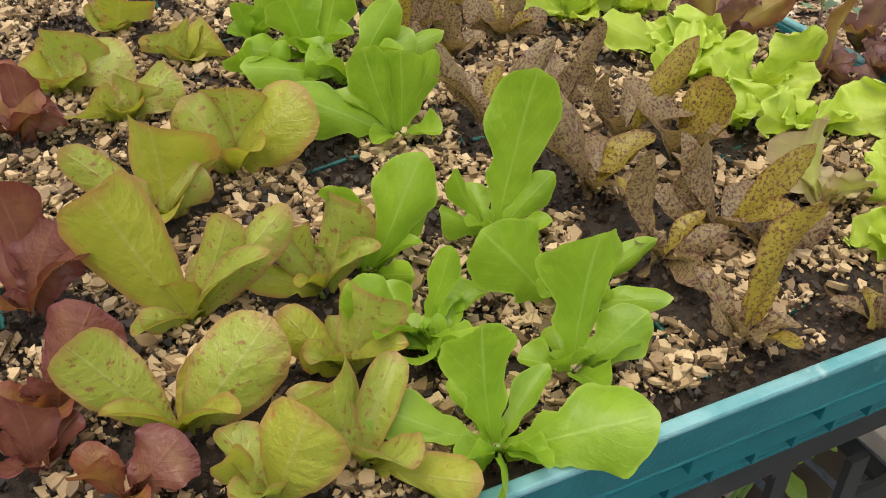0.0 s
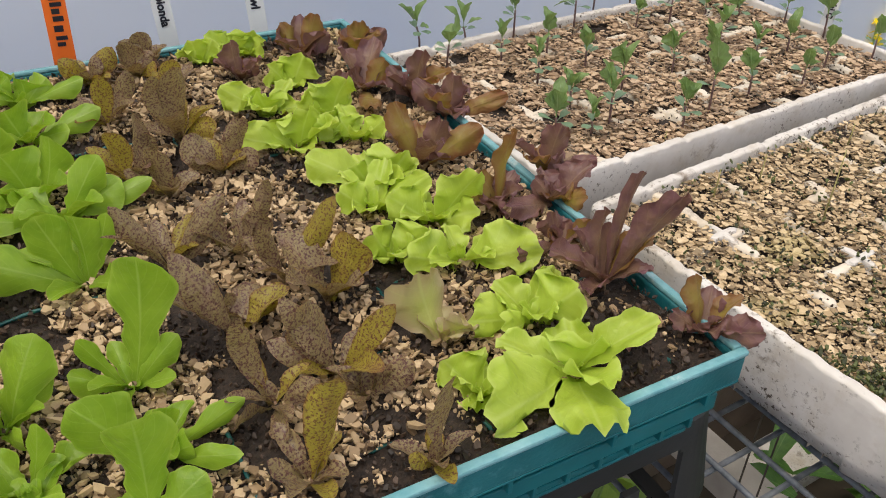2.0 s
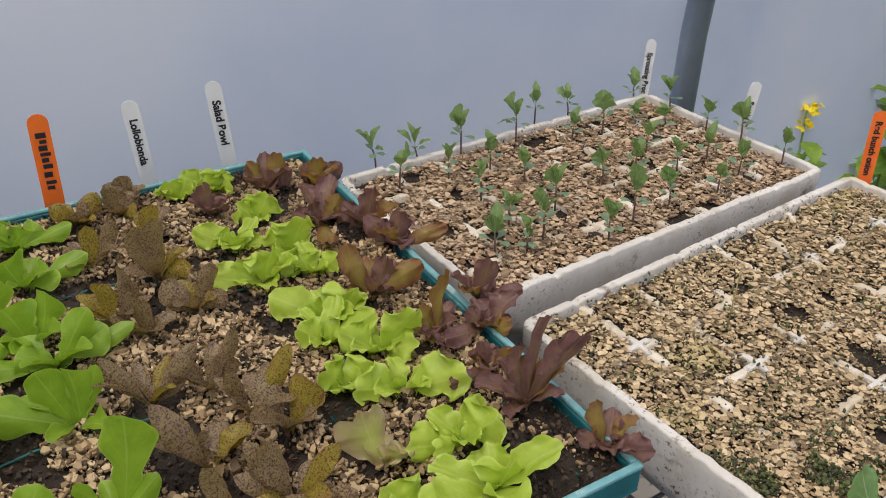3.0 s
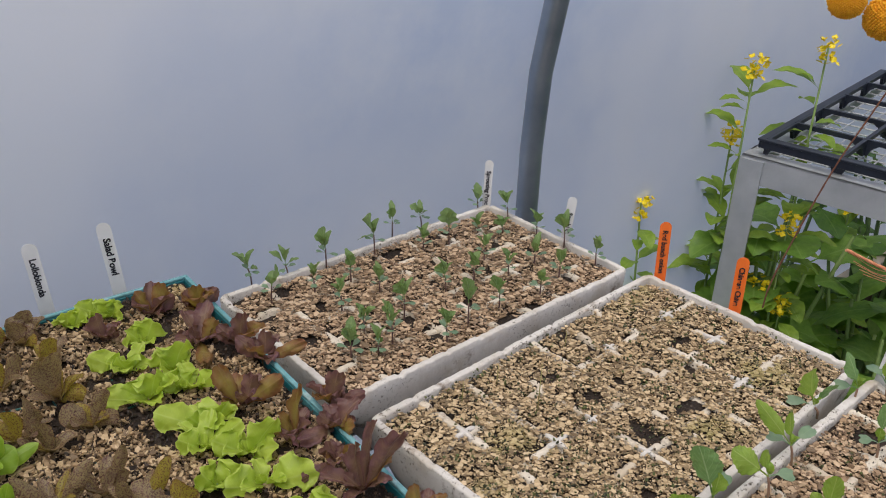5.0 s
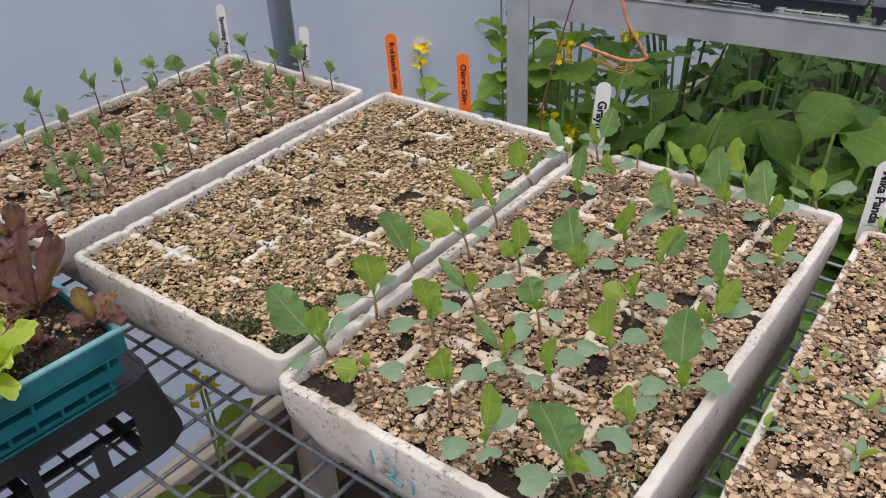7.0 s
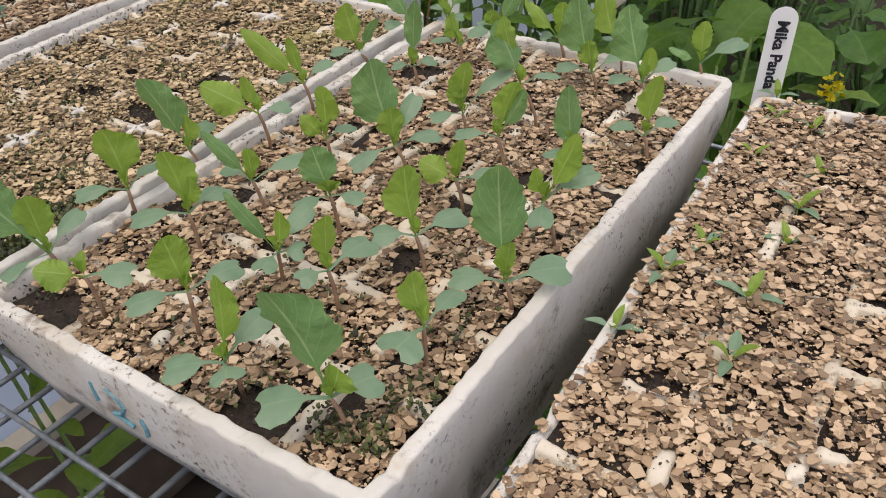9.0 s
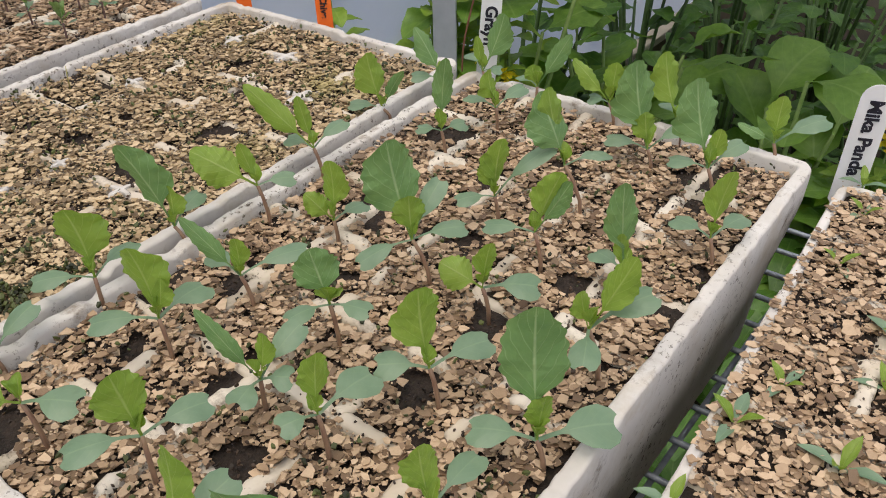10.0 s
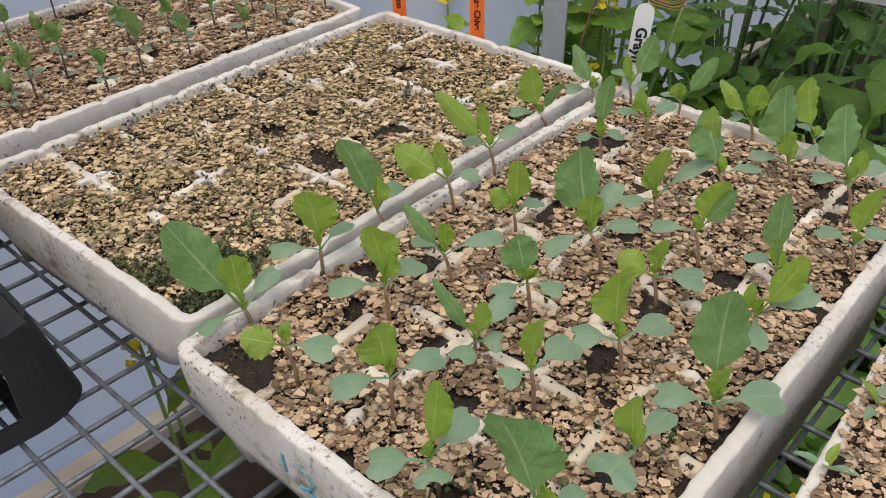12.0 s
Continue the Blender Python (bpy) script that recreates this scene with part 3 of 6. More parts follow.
foam_tray(TRAY_A, 0.367, 0.2145, 8, 5, "white foam module tray with young kale in vermiculite", seed=1, wall_open=0.20, bare=0.40, size=(0.0014, 0.0048), per_m2=360000, rim=0.0066)
tray_b = foam_tray(TRAY_B, 0.374, 0.226, 8, 4, "white foam module tray of bare vermiculite with no seedlings up", seed=2, wall_open=0.18, bare=0.28, flake=M_FLAKE_OLD, size=(0.0013, 0.0042), per_m2=420000, broken=True, rim=0.0066)
tray_c = foam_tray(TRAY_C, 0.381, 0.2238, 8, 5, "grubby white foam module tray of sturdy brassica seedlings", seed=3, wall_open=0.27, bare=0.44, size=(0.0013, 0.0046), per_m2=390000, rim=0.0072)
foam_tray(TRAY_D, 0.374, 0.219, 8, 5, "white foam module tray with tiny narrow seedlings", seed=4, wall_open=0.06, bare=0.22, size=(0.0013, 0.0046), per_m2=390000, high=0.077, soil=0.0745, over=0.006, from_y=0.05)
moss(tray_b, 0.374, 0.226, 5200, 0.55, 31)
moss(tray_c, 0.381, 0.2215, 1800, 0.45, 32)


# ---- white board on the earth below ----
board = part("foam_board", boxes((0.655, 0.165, 0.0, 0.845, 0.255, 0.05), bevel=0.004), M_FOAM, None)
board.matrix_world = pose(0, 0, 0, 0, 0, -6.7)
tagged(board, "plain white foam board lying on the earth beyond the bench", "board")

# ---- the teal tray on its black crate ----
TEAL = pose(-0.0360, -0.1350, 0, 0, 0, -9.4) @ pose(-0.60, 0, 0)   # local x to the tray's right end, y away
TEAL_RIM, TEAL_LOW, TEAL_W, TEAL_D = 0.8935, 0.8415, 0.60, 0.40


def loop_bar(bm, x0, y0, x1, y1, z0, z1, t, bevel=0.001):
    for b in ((x0, y0, x1, y0 + t), (x0, y1 - t, x1, y1), (x0, y0 + t, x0 + t, y1 - t), (x1 - t, y0 + t, x1, y1 - t)):
        box(bm, b[0], b[1], z0, b[2], b[3], z1, bevel)


def teal_tray():
    r = root("teal_tray", TEAL, "teal plastic nursery tray with a faded rim, full of young lettuces", "seed tray")
    w, d = TEAL_W, TEAL_D
    bm = bmesh.new()
    loop_bar(bm, -0.0006, -0.0006, w + 0.0006, d + 0.0006, TEAL_RIM - 0.0028, TEAL_RIM, 0.0042, 0.0010)
    part("rim", bm, M_TEAL_RIM, r, "sun-faded pale teal rim")
    for b in ((0, 0, w, 0.0045), (0, d - 0.0045, w, d), (0, 0.0045, 0.0045, d - 0.0045), (w - 0.0045, 0.0045, w, d - 0.0045)):
        part("band", boxes((b[0], b[1], TEAL_RIM - 0.016, b[2], b[3], TEAL_RIM - 0.0028), bevel=0.001), M_TEAL_BAND, r, "scuffed teal band below the rim")
    bm = bmesh.new()
    loop_bar(bm, 0.016, 0.016, w - 0.016, d - 0.016, TEAL_LOW, TEAL_RIM - 0.012, 0.004)
    box(bm, 0.019, 0.019, TEAL_LOW - 0.001, w - 0.019, d - 0.019, TEAL_LOW + 0.003)
    part("wall", bm, M_TEAL, r)
    for z0, z1, out in ((TEAL_RIM - 0.0175, TEAL_RIM - 0.0160, 0.0), (TEAL_RIM - 0.0345, TEAL_RIM - 0.0255, 0.0045), (TEAL_RIM - 0.0465, TEAL_RIM - 0.0430, 0.0095), (TEAL_LOW + 0.001, TEAL_LOW + 0.003, 0.0105)):
        t = 0.0165 - out
        for b in ((out, out, w - out, out + t), (out, d - out - t, w - out, d - out), (out, out + t, out + t, d - out - t), (w - out - t, out + t, w - out, d - out - t)):
            part("flange", boxes((b[0], b[1], z0, b[2], b[3], z1), bevel=0.0006), M_TEAL, r)
    # upright ribs: wide apart over the upper shelf, close together over the lower one
    for name, z0, z1, out, nx, ny in (("rib", TEAL_RIM - 0.0258, TEAL_RIM - 0.0170, 0.0015, 13, 9), ("low_rib", TEAL_RIM - 0.0435, TEAL_RIM - 0.0340, 0.0065, 37, 25)):
        front = mesh_from(boxes((-0.0010, out, z0, 0.0010, 0.0165, z1), bevel=0.0003), name)
        turned = mesh_from(boxes((-0.0165, -0.0010, z0, -out, 0.0010, z1), bevel=0.0003), name)
        for i in range(nx):
            part(name, front, M_TEAL, r).location = (0.014 + i * (w - 0.028) / (nx - 1), 0, 0)
        for i in range(ny):
            part(name, turned, M_TEAL, r).location = (w, 0.014 + i * (d - 0.028) / (ny - 1), 0)
    sheet = part("compost", soil_sheet("compost", w - 0.012, d - 0.012, TEAL_RIM - 0.006, amp=0.004, seed=11), M_SOIL, r, "dark moist compost")
    sheet.location = (0.006, 0.006, 0)
    sheet["kind"] = "stuff"
    rr = np.random.default_rng(21)
    k = 76000
    pts = np.stack([rr.uniform(0.15, w - 0.010, k), rr.uniform(0.012, d - 0.010, k)], -1)
    gap = np.array([noise.noise(Vector((p[0] * 30, p[1] * 30, 2))) + 0.5 * noise.noise(Vector((p[0] * 70, p[1] * 70, 2))) for p in pts])
    front = np.array([noise.noise(Vector((p[0] * 25, 0, 4))) for p in pts]) * 0.010 + 0.013 + 0.042 * np.clip((pts[:, 0] - 0.40) / 0.16, 0, 1)
    keep = (gap < 0.16) & ((pts[:, 1] > front) | (rr.uniform(0, 1, k) < 0.16))
    pts = pts[keep]
    q = np.stack([rr.uniform(0.15, w - 0.007, 24000), rr.uniform(0.007, d - 0.007, 24000)], -1)
    crumb = part("compost_litter", flakes("compost_litter", q, 0.0007 + 0.0022 * rr.uniform(0, 1, len(q)) ** 2, TEAL_RIM - 0.0066, 23, thick=0.7, tilt=0.6), M_CRUMB, r, "dark compost crumbs")
    crumb["kind"] = "stuff"
    cover = part("vermiculite", flakes("vermiculite", pts, 0.0009 + 0.0043 * rr.uniform(0, 1, len(pts)) ** 2.8, TEAL_RIM - 0.006, 22, thick=0.32, tilt=0.36), M_FLAKE_PALE, r, "pale coarse vermiculite flakes")
    cover["kind"] = "stuff"
    return r


teal_tray()


def black_crate():
    r = root("stacking_crate", TEAL, "dark grey open-sided plastic crate holding up the teal tray", "crate")
    x0, x1, y0, y1, z0, z1 = 0.0, TEAL_W + 0.020, 0.015, TEAL_D - 0.01, BENCH_Z + 0.001, TEAL_LOW - 0.002
    # the side panels: flared outwards at the foot, round at the corners, with wide openings and a stub in each
    ro, h, line = 0.020, z1 - z0, []
    corners = ((x1 - ro, y0 + ro), (x1 - ro, y1 - ro), (x0 + ro, y1 - ro), (x0 + ro, y0 + ro))
    for k, (cx, cy) in enumerate(corners):
        px, py = corners[k - 1]
        nx, ny = ((0, -1), (1, 0), (0, 1), (-1, 0))[k]
        long = math.hypot(cx - px, cy - py)
        n = int(long / 0.0018)
        per = long / max(1, round(long / 0.072))
        for i in range(n):
            u = long * i / n
            line.append((px + (cx - px) * i / n + nx * ro, py + (cy - py) * i / n + ny * ro, nx, ny, u % per, per))
        for i in range(8):
            g = (k - 1 + i / 8) * math.pi / 2
            line.append((cx + ro * math.cos(g), cy + ro * math.sin(g), math.cos(g), math.sin(g), 0.0, per))
    bm = bmesh.new()
    levels = [i / 26 for i in range(27)]
    grid = [[bm.verts.new((x + nx * 0.015 * (1 - f), y + ny * 0.004 * (1 - f), z0 + h * f)) for f in levels] for x, y, nx, ny, u, per in line]
    for i in range(len(line)):
        u, per = line[i][4], line[i][5]
        for j in range(26):
            f = (j + 0.5) / 26
            edge = min(u - 0.004, per - 0.004 - u)
            hole = edge > 0 and 0.20 + max(0.0, 0.08 - edge * 30) < f < 0.78 - max(0.0, 0.08 - edge * 30)
            if hole and not (abs(u - per * 0.55) < 0.0045 and f < 0.52):
                continue
            bm.faces.new((grid[i][j], grid[(i + 1) % len(line)][j], grid[(i + 1) % len(line)][j + 1], grid[i][j + 1]))
    bmesh.ops.delete(bm, geom=[v for v in bm.verts if not v.link_faces], context="VERTS")
    bmesh.ops.recalc_face_normals(bm, faces=bm.faces)
    bmesh.ops.solidify(bm, geom=bm.faces[:], thickness=0.003)
    part("side", bm, M_BLACK, r)
    cross = mesh_from(boxes((-0.004, y0 + 0.004, z0 + 0.001, 0.004, y1 - 0.004, z0 + 0.004)), "slat")
    for i in range(9):
        part("slat", cross, M_BLACK, r).location = (x0 + 0.02 + i * (x1 - x0 - 0.04) / 8, 0, 0)
    along = mesh_from(boxes((x0 + 0.01, 0, z0 + 0.0045, x1 - 0.01, 0.006, z0 + 0.0075)), "slat")
    for i in range(6):
        part("slat", along, M_BLACK, r).location = (0, y0 + 0.03 + i * 0.062, 0)
    part("ledge", boxes((x0 + 0.004, y0 + 0.004, z1 - 0.003, x1 - 0.004, y0 + 0.03, z1), (x0 + 0.004, y1 - 0.03, z1 - 0.003, x1 - 0.004, y1 - 0.004, z1), (x1 - 0.03, y0 + 0.03, z1 - 0.003, x1 - 0.004, y1 - 0.03, z1), (x0 + 0.004, y0 + 0.03, z1 - 0.003, x0 + 0.03, y1 - 0.03, z1), bevel=0.0006), M_BLACK, r)


black_crate()

# ---- leaves ----
SHAPES = {
    "G": ((0, .10, .22, .30, .36, .42, .54, .66, .78, .88, .95, 1), (.24, .24, .36, .62, .56, .54, .86, 1, .94, .72, .46, .06)),
    "S": ((0, .10, .25, .50, .75, .90, .97, 1), (.24, .36, .68, .98, 1, .78, .45, .05)),
    "O": ((0, .12, .24, .40, .58, .74, .86, .94, 1), (.18, .20, .40, .80, 1, .94, .72, .45, .06)),
    "L": ((0, .10, .28, .50, .75, 1), (.20, .30, .66, .95, 1, .80)),
    "P": ((0, .12, .28, .40, .50, .62, .80, 1), (.16, .22, .55, .82, .74, .95, 1, .80)),
    "R": ((0, .12, .34, .58, .80, .95, 1), (.20, .30, .70, .95, 1, .66, .10)),
    "T": ((0, .20, .27, .31, .36, .44, .53, .64, .75, .85, .92, .97, 1), (.06, .06, .09, .34, .70, .94, 1, .96, .85, .67, .48, .30, .06)),
    "C": ((0, .34, .44, .60, .82, .95, 1), (.10, .11, .55, .92, 1, .80, .45)),
    "N": ((0, .20, .50, .80, 1), (.10, .55, 1, .60, 0)),
    "B": ((0, .12, .20, .32, .55, .80, .94, 1), (.05, .05, .20, .75, 1, .72, .30, 0)),
}


def leaf_mesh(tip, width, shape, bend=0.2, cup=0.15, ruffle=0.0, waves=3.0, tooth=0.0, teeth=11, twist=0.0, notch=0.0, nu=14, nv=8, phase=0.0, fan=0.0, start=(0, 0, 0), out=None, face=None):
    """A leaf blade from start to tip: a bent midrib, a cupped and frilled blade; u along, v across."""
    us, hs = SHAPES[shape]
    a, tip = Vector(start), Vector(tip)
    chord = tip - a
    flat = Vector((chord.x, chord.y, 0)) if out is None else Vector(out)
    flat = flat.normalized() if flat.length > 1e-6 else Vector((1, 0, 0))
    side = Vector((-flat.y, flat.x, 0))
    if face is not None:
        across = chord.cross(Vector(face))
        if across.length > 1e-6:
            across.normalize()
            side = (side * (0.3 if side.dot(across) >= 0 else -0.3) + across).normalized()
    lift = side.cross(chord).normalized() * -1.0
    if lift.z < 0 and abs(lift.z) > 0.2:
        lift = -lift
    ctrl = a + chord * 0.5 + lift * bend * chord.length
    verts, uvs = [], []
    for i in range(nu + 1):
        u = 1 - (1 - i / nu) ** 1.35
        p = a * (1 - u) ** 2 + ctrl * 2 * u * (1 - u) + tip * u * u
        t = ((ctrl - a) * (1 - u) + (tip - ctrl) * u).normalized()
        s = Matrix.Rotation(twist * u, 3, t) @ side
        n = t.cross(s).normalized()
        h = float(np.interp(u, us, hs))
        for j in range(nv + 1):
            v = 2 * j / nv - 1
            edge = 1 + tooth * math.sin(u * teeth * 6.283 + (0 if v > 0 else 1.7)) * abs(v)
            x = v * h * edge * width / 2
            wave = ruffle * width * abs(v) ** 1.6 * h * math.sin(waves * 6.283 * u + phase + (1.9 if v > 0 else 0))
            wave += 0.25 * ruffle * width * abs(v) ** 2 * h * math.sin(waves * 15.1 * u + 2 * phase + v)
            wave += ruffle * width * max(0.0, u - 0.55) * 1.8 * math.sin(waves * 4.1 * v + phase) * (1 if fan else 0)
            z = cup * width * (v * h) ** 2 + wave
            p1 = p - t * width * (fan * v * v * u * u - (tooth * 0.6 * u ** 5 * math.sin(teeth * 3.3 * v + phase) if fan else 0))
            verts.append(p1 + s * x + n * z - t * (notch * width * (1 - v * v) * max(0.0, u - 0.6) * 1.2))
            uvs.append((u, (v + 1) / 2))
    faces = [(i * (nv + 1) + j, (i + 1) * (nv + 1) + j, (i + 1) * (nv + 1) + j + 1, i * (nv + 1) + j + 1) for i in range(nu) for j in range(nv)]
    return verts, faces, uvs


def blades(name, sheets):
    """One mesh of one or many blades, with their (u, v) as UV."""
    verts, faces, uvs = [], [], []
    for v, f, q in sheets:
        k = len(verts)
        verts += [tuple(x) for x in v]
        faces += [tuple(i + k for i in face) for face in f]
        uvs += q
    me = bpy.data.meshes.new(name)
    me.from_pydata(verts, [], faces)
    lay = me.uv_layers.new(name="UVMap")
    loops = np.empty(len(me.loops), dtype=np.int32)
    me.loops.foreach_get("vertex_index", loops)
    lay.data.foreach_set("uv", np.asarray(uvs, dtype=np.float32)[loops].ravel())
    me.shade_smooth()
    return me


KINDS = {
    "G": (L_GREEN, "G", dict(bend=0.16, cup=0.34, ruffle=0.085, waves=1.5, tooth=0.06, teeth=3.3), "smooth bright green young lettuce", "green lettuces in the teal tray"),
    "S": (L_BUTTER, "S", dict(bend=0.20, cup=0.36, ruffle=0.06, waves=1.4), "yellow-green lettuce speckled with brown, edges tinged pink", "speckled lettuces in the teal tray"),
    "B": (L_PINK, "L", dict(bend=0.25, cup=0.25, ruffle=0.08, waves=2.0, fan=0.3), "pale lettuce with a greyish pink leaf among lime ones", "speckled lettuces in the teal tray"),
    "R": (L_MAROON, "R", dict(bend=0.22, cup=0.20, ruffle=0.09, waves=1.8, tooth=0.03, teeth=7), "glossy dark red young lettuce", "red lettuces in the teal tray"),
    "O": (L_OAK, "O", dict(bend=0.16, cup=0.26, ruffle=0.08, waves=1.8, tooth=0.03, teeth=12), "upright lettuce heavily freckled with dark red", "freckled lettuces in the teal tray"),
    "L": (L_LIME, "L", dict(bend=0.06, cup=0.26, ruffle=0.105, waves=2.0, tooth=0.025, teeth=5, fan=0.36), "frilly lime green young lettuce", "lime lettuces in the teal tray"),
    "P": (L_RED, "P", dict(bend=0.10, cup=0.30, ruffle=0.12, waves=1.7, tooth=0.03, teeth=5, fan=0.34), "purplish brown frilly lettuce at the tray edge", "red lettuces in the teal tray"),
}
WARM = {"O": L_OAK_WARM, "P": L_RED_WARM, "R": L_MAROON_WARM, "S": L_BUTTER_WARM}
TEAL_SOIL = 0.8885
WIDEN = {"G": 1.24, "S": 1.28, "B": 1.1, "R": 1.3, "O": 1.02, "L": 1.46, "P": 0.92}
FILL = {"G": 4, "S": 3, "B": 2, "R": 3, "O": 4, "L": 4, "P": 6}
REACH = {"G": (0.55, 0.9), "S": (0.6, 0.95), "B": (0.5, 0.9), "R": (0.7, 1.1), "O": (0.55, 0.95), "L": (0.7, 1.1), "P": (0.5, 0.95)}


def lettuce(kind, x, y, *leaves):
    """leaves: the tip from the crown (x, y, z) and the width, in millimetres."""
    mat, shape, how, label, group = KINDS[kind]
    warm = WARM.get(kind, mat)
    pick = lambda: warm if rng.random() < 0.34 else mat
    r = root("lettuce", pose(x, y, TEAL_SOIL), label, "lettuce", group)
    bm = bmesh.new()
    tube(bm, [(0, 0, -0.006), (0, 0, 0.001), (0.0003, 0, 0.003)], 0.0018, 7, 0.0006)
    part("stem", bm, M_GREENSTEM if kind in "GLS" else M_STEM, r, smooth=True)
    for k, (dx, dy, dz, w) in enumerate(leaves):
        tip = Vector((dx, dy, dz)) / 1000
        wide = min(max(w, 6), 17 if kind == "P" else 99) / 1000 * WIDEN[kind]
        small = dz <= 2
        if 2 < dz < 15:
            tip.z += 0.004
        seg = dict(how)
        seg["ruffle"] *= rng.uniform(0.7, 1.3)
        seg["bend"] *= rng.uniform(0.5, 1.3)
        seg["cup"] *= rng.uniform(0.4, 1.2)
        if tip.xy.length < 0.004:
            tip.x += 0.003 * math.cos(k * 2.4)
            tip.y += 0.003 * math.sin(k * 2.4)
        a = Vector((tip.x, tip.y, 0)).normalized() * 0.0012
        sheet = leaf_mesh(tip * 1.04, wide, "S" if small and kind == "G" else shape, twist=rng.uniform(-0.3, 0.3), phase=rng.uniform(0, 6), start=(a.x, a.y, 0.001), nu=24, nv=12, face=(rng.uniform(-0.6, -0.1), rng.uniform(-1.0, -0.6), rng.uniform(0.4, 0.8)) if dz > 7 else None, **seg)
        for v in sheet[0]:
            if v.x * v.x + v.y * v.y > 0.000064 and x + v.x < -0.03:
                v.z = max(v.z, 0.006)
        part("leaf", blades("leaf", [sheet]), pick(), r)
    # leaves of the rosette between the long ones
    mean = sum(Vector(p[:3]).length for p in leaves) / len(leaves) / 1000
    wmean = sum(p[3] for p in leaves) / len(leaves) / 1000
    turn = rng.uniform(0, 6.28)
    for k in range(FILL[kind]):
        ang = turn + k * 6.283 / FILL[kind] + rng.uniform(-0.5, 0.5)
        reach = mean * rng.uniform(*REACH[kind])
        tip = Vector((reach * math.cos(ang) * 0.8, reach * math.sin(ang) * 0.8, reach * rng.uniform(0.4, 0.95) * (0.8 if kind in "LG" else 1.0)))
        part("leaf", blades("leaf", [leaf_mesh(tip, max(0.007, wmean * rng.uniform(0.7, 1.0)), shape, phase=ang, twist=rng.uniform(-0.4, 0.4), start=(0, 0, 0.001), nu=20, nv=12, **how)]), pick(), r)
    # the small heart leaves at the crown
    for k in range(3):
        ang = rng.uniform(0, 6.28)
        tip = Vector((0.006 * math.cos(ang), 0.006 * math.sin(ang), rng.uniform(0.006, 0.011)))
        part("leaf", blades("leaf", [leaf_mesh(tip, 0.005, shape, phase=ang, nu=8, nv=6, **{**how, "cup": 0.4})]), mat, r)


lettuce("G", -0.283, -0.034, (-20, 3, 26, 12), (9, -1, 29, 7), (21, -3, 6, 10), (-1, -30, 10, 16))
lettuce("G", -0.257, -0.068, (0, 0, 45, 18), (19, -6, 18, 13), (-6, -4, 10, 7))
lettuce("G", -0.241, -0.043, (-22, 8, 30, 20), (4, -2, 22, 8), (27, -10, 19, 7), (17, -27, 10, 7), (6, -14, 10, 10))
lettuce("G", -0.237, -0.007, (10, -3, 57, 19), (18, -6, 22, 9), (-19, 2, 13, 9), (12, -14, 7, 7), (-13, 4, 28, 5))
lettuce("G", -0.280, -0.002, (17, -2, 38, 16), (18, -2, 21, 8), (-11, 1, 35, 11), (-10, -4, 12, 6), (2, -21, 10, 7))
lettuce("G", -0.228, 0.064, (-2, 0, 35, 15), (-39, 11, 25, 17), (13, -4, 34, 8), (-12, 3, 38, 15))
lettuce("G", -0.220, 0.116, (-18, 2, 15, 20), (40, -10, 13, 9), (27, -7, 19, 17), (20, -5, 33, 14), (-43, 8, 10, 15))
lettuce("G", -0.224, 0.140, (-10, 2, 30, 21), (11, -3, 35, 15), (-31, 1, 10, 13))
lettuce("G", -0.208, 0.203, (-8, 2, 22, 22), (36, -9, 16, 13), (16, -19, 9, 12))
lettuce("G", -0.197, 0.253, (-1, 0, 17, 20), (15, -4, 16, 18), (31, -16, 12, 12), (-22, -3, 13, 13))
lettuce("G", -0.211, 0.270, (5, -1, 21, 15), (-9, 2, 18, 14), (11, -10, 13, 10))
lettuce("G", -0.238, 0.172, (6, -1, 33, 14), (-6, 1, 20, 12), (6, -8, 13, 11))
lettuce("G", -0.250, 0.133, (-9, 1, 17, 13), (9, -1, 13, 7), (-10, -8, 11, 10))
lettuce("G", -0.264, 0.086, (-8, 1, 18, 14), (14, -2, 15, 12))
lettuce("G", -0.289, -0.078, (-24, 22, 8, 12), (-2, 2, 40, 15), (26, -23, 19, 19), (-13, -18, 10, 8), (-14, -6, 10, 6), (-1, -18, 10, 6))
lettuce("G", -0.282, -0.042, (-13, -12, 10, 9))
lettuce("O", -0.180, 0.132, (-7, 2, 31, 13), (10, -4, 28, 12), (6, -2, 39, 10))
lettuce("O", -0.167, 0.200, (-14, 5, 17, 14), (3, -1, 30, 12), (15, -5, 32, 11))
lettuce("O", -0.141, 0.161, (-9, 4, 39, 14), (14, -17, 11, 15), (1, 0, 44, 17))
lettuce("O", -0.155, 0.259, (-14, 4, 19, 12), (15, -5, 23, 13), (7, -2, 18, 10))
lettuce("O", -0.115, 0.264, (-14, 6, 19, 16), (-1, 0, 24, 14))
lettuce("O", -0.170, 0.109, (-6, 2, 29, 14), (-17, 7, 19, 9))
lettuce("O", -0.139, 0.115, (-14, 7, 24, 18), (14, -14, 12, 13), (12, -6, 32, 12))
lettuce("O", -0.194, 0.055, (-18, 7, 35, 10), (24, -9, 34, 11), (18, -7, 19, 9))
lettuce("O", -0.166, 0.045, (14, -7, 39, 8), (10, -5, 23, 14), (-9, 5, 22, 9))
lettuce("O", -0.192, -0.005, (-18, 9, 44, 14))
lettuce("O", -0.185, 0.001, (-6, 3, 17, 8), (13, -7, 20, 9))
lettuce("O", -0.158, 0.015, (-8, 5, 29, 9), (18, -11, 43, 11))
lettuce("O", -0.151, -0.006, (9, -6, 34, 18))
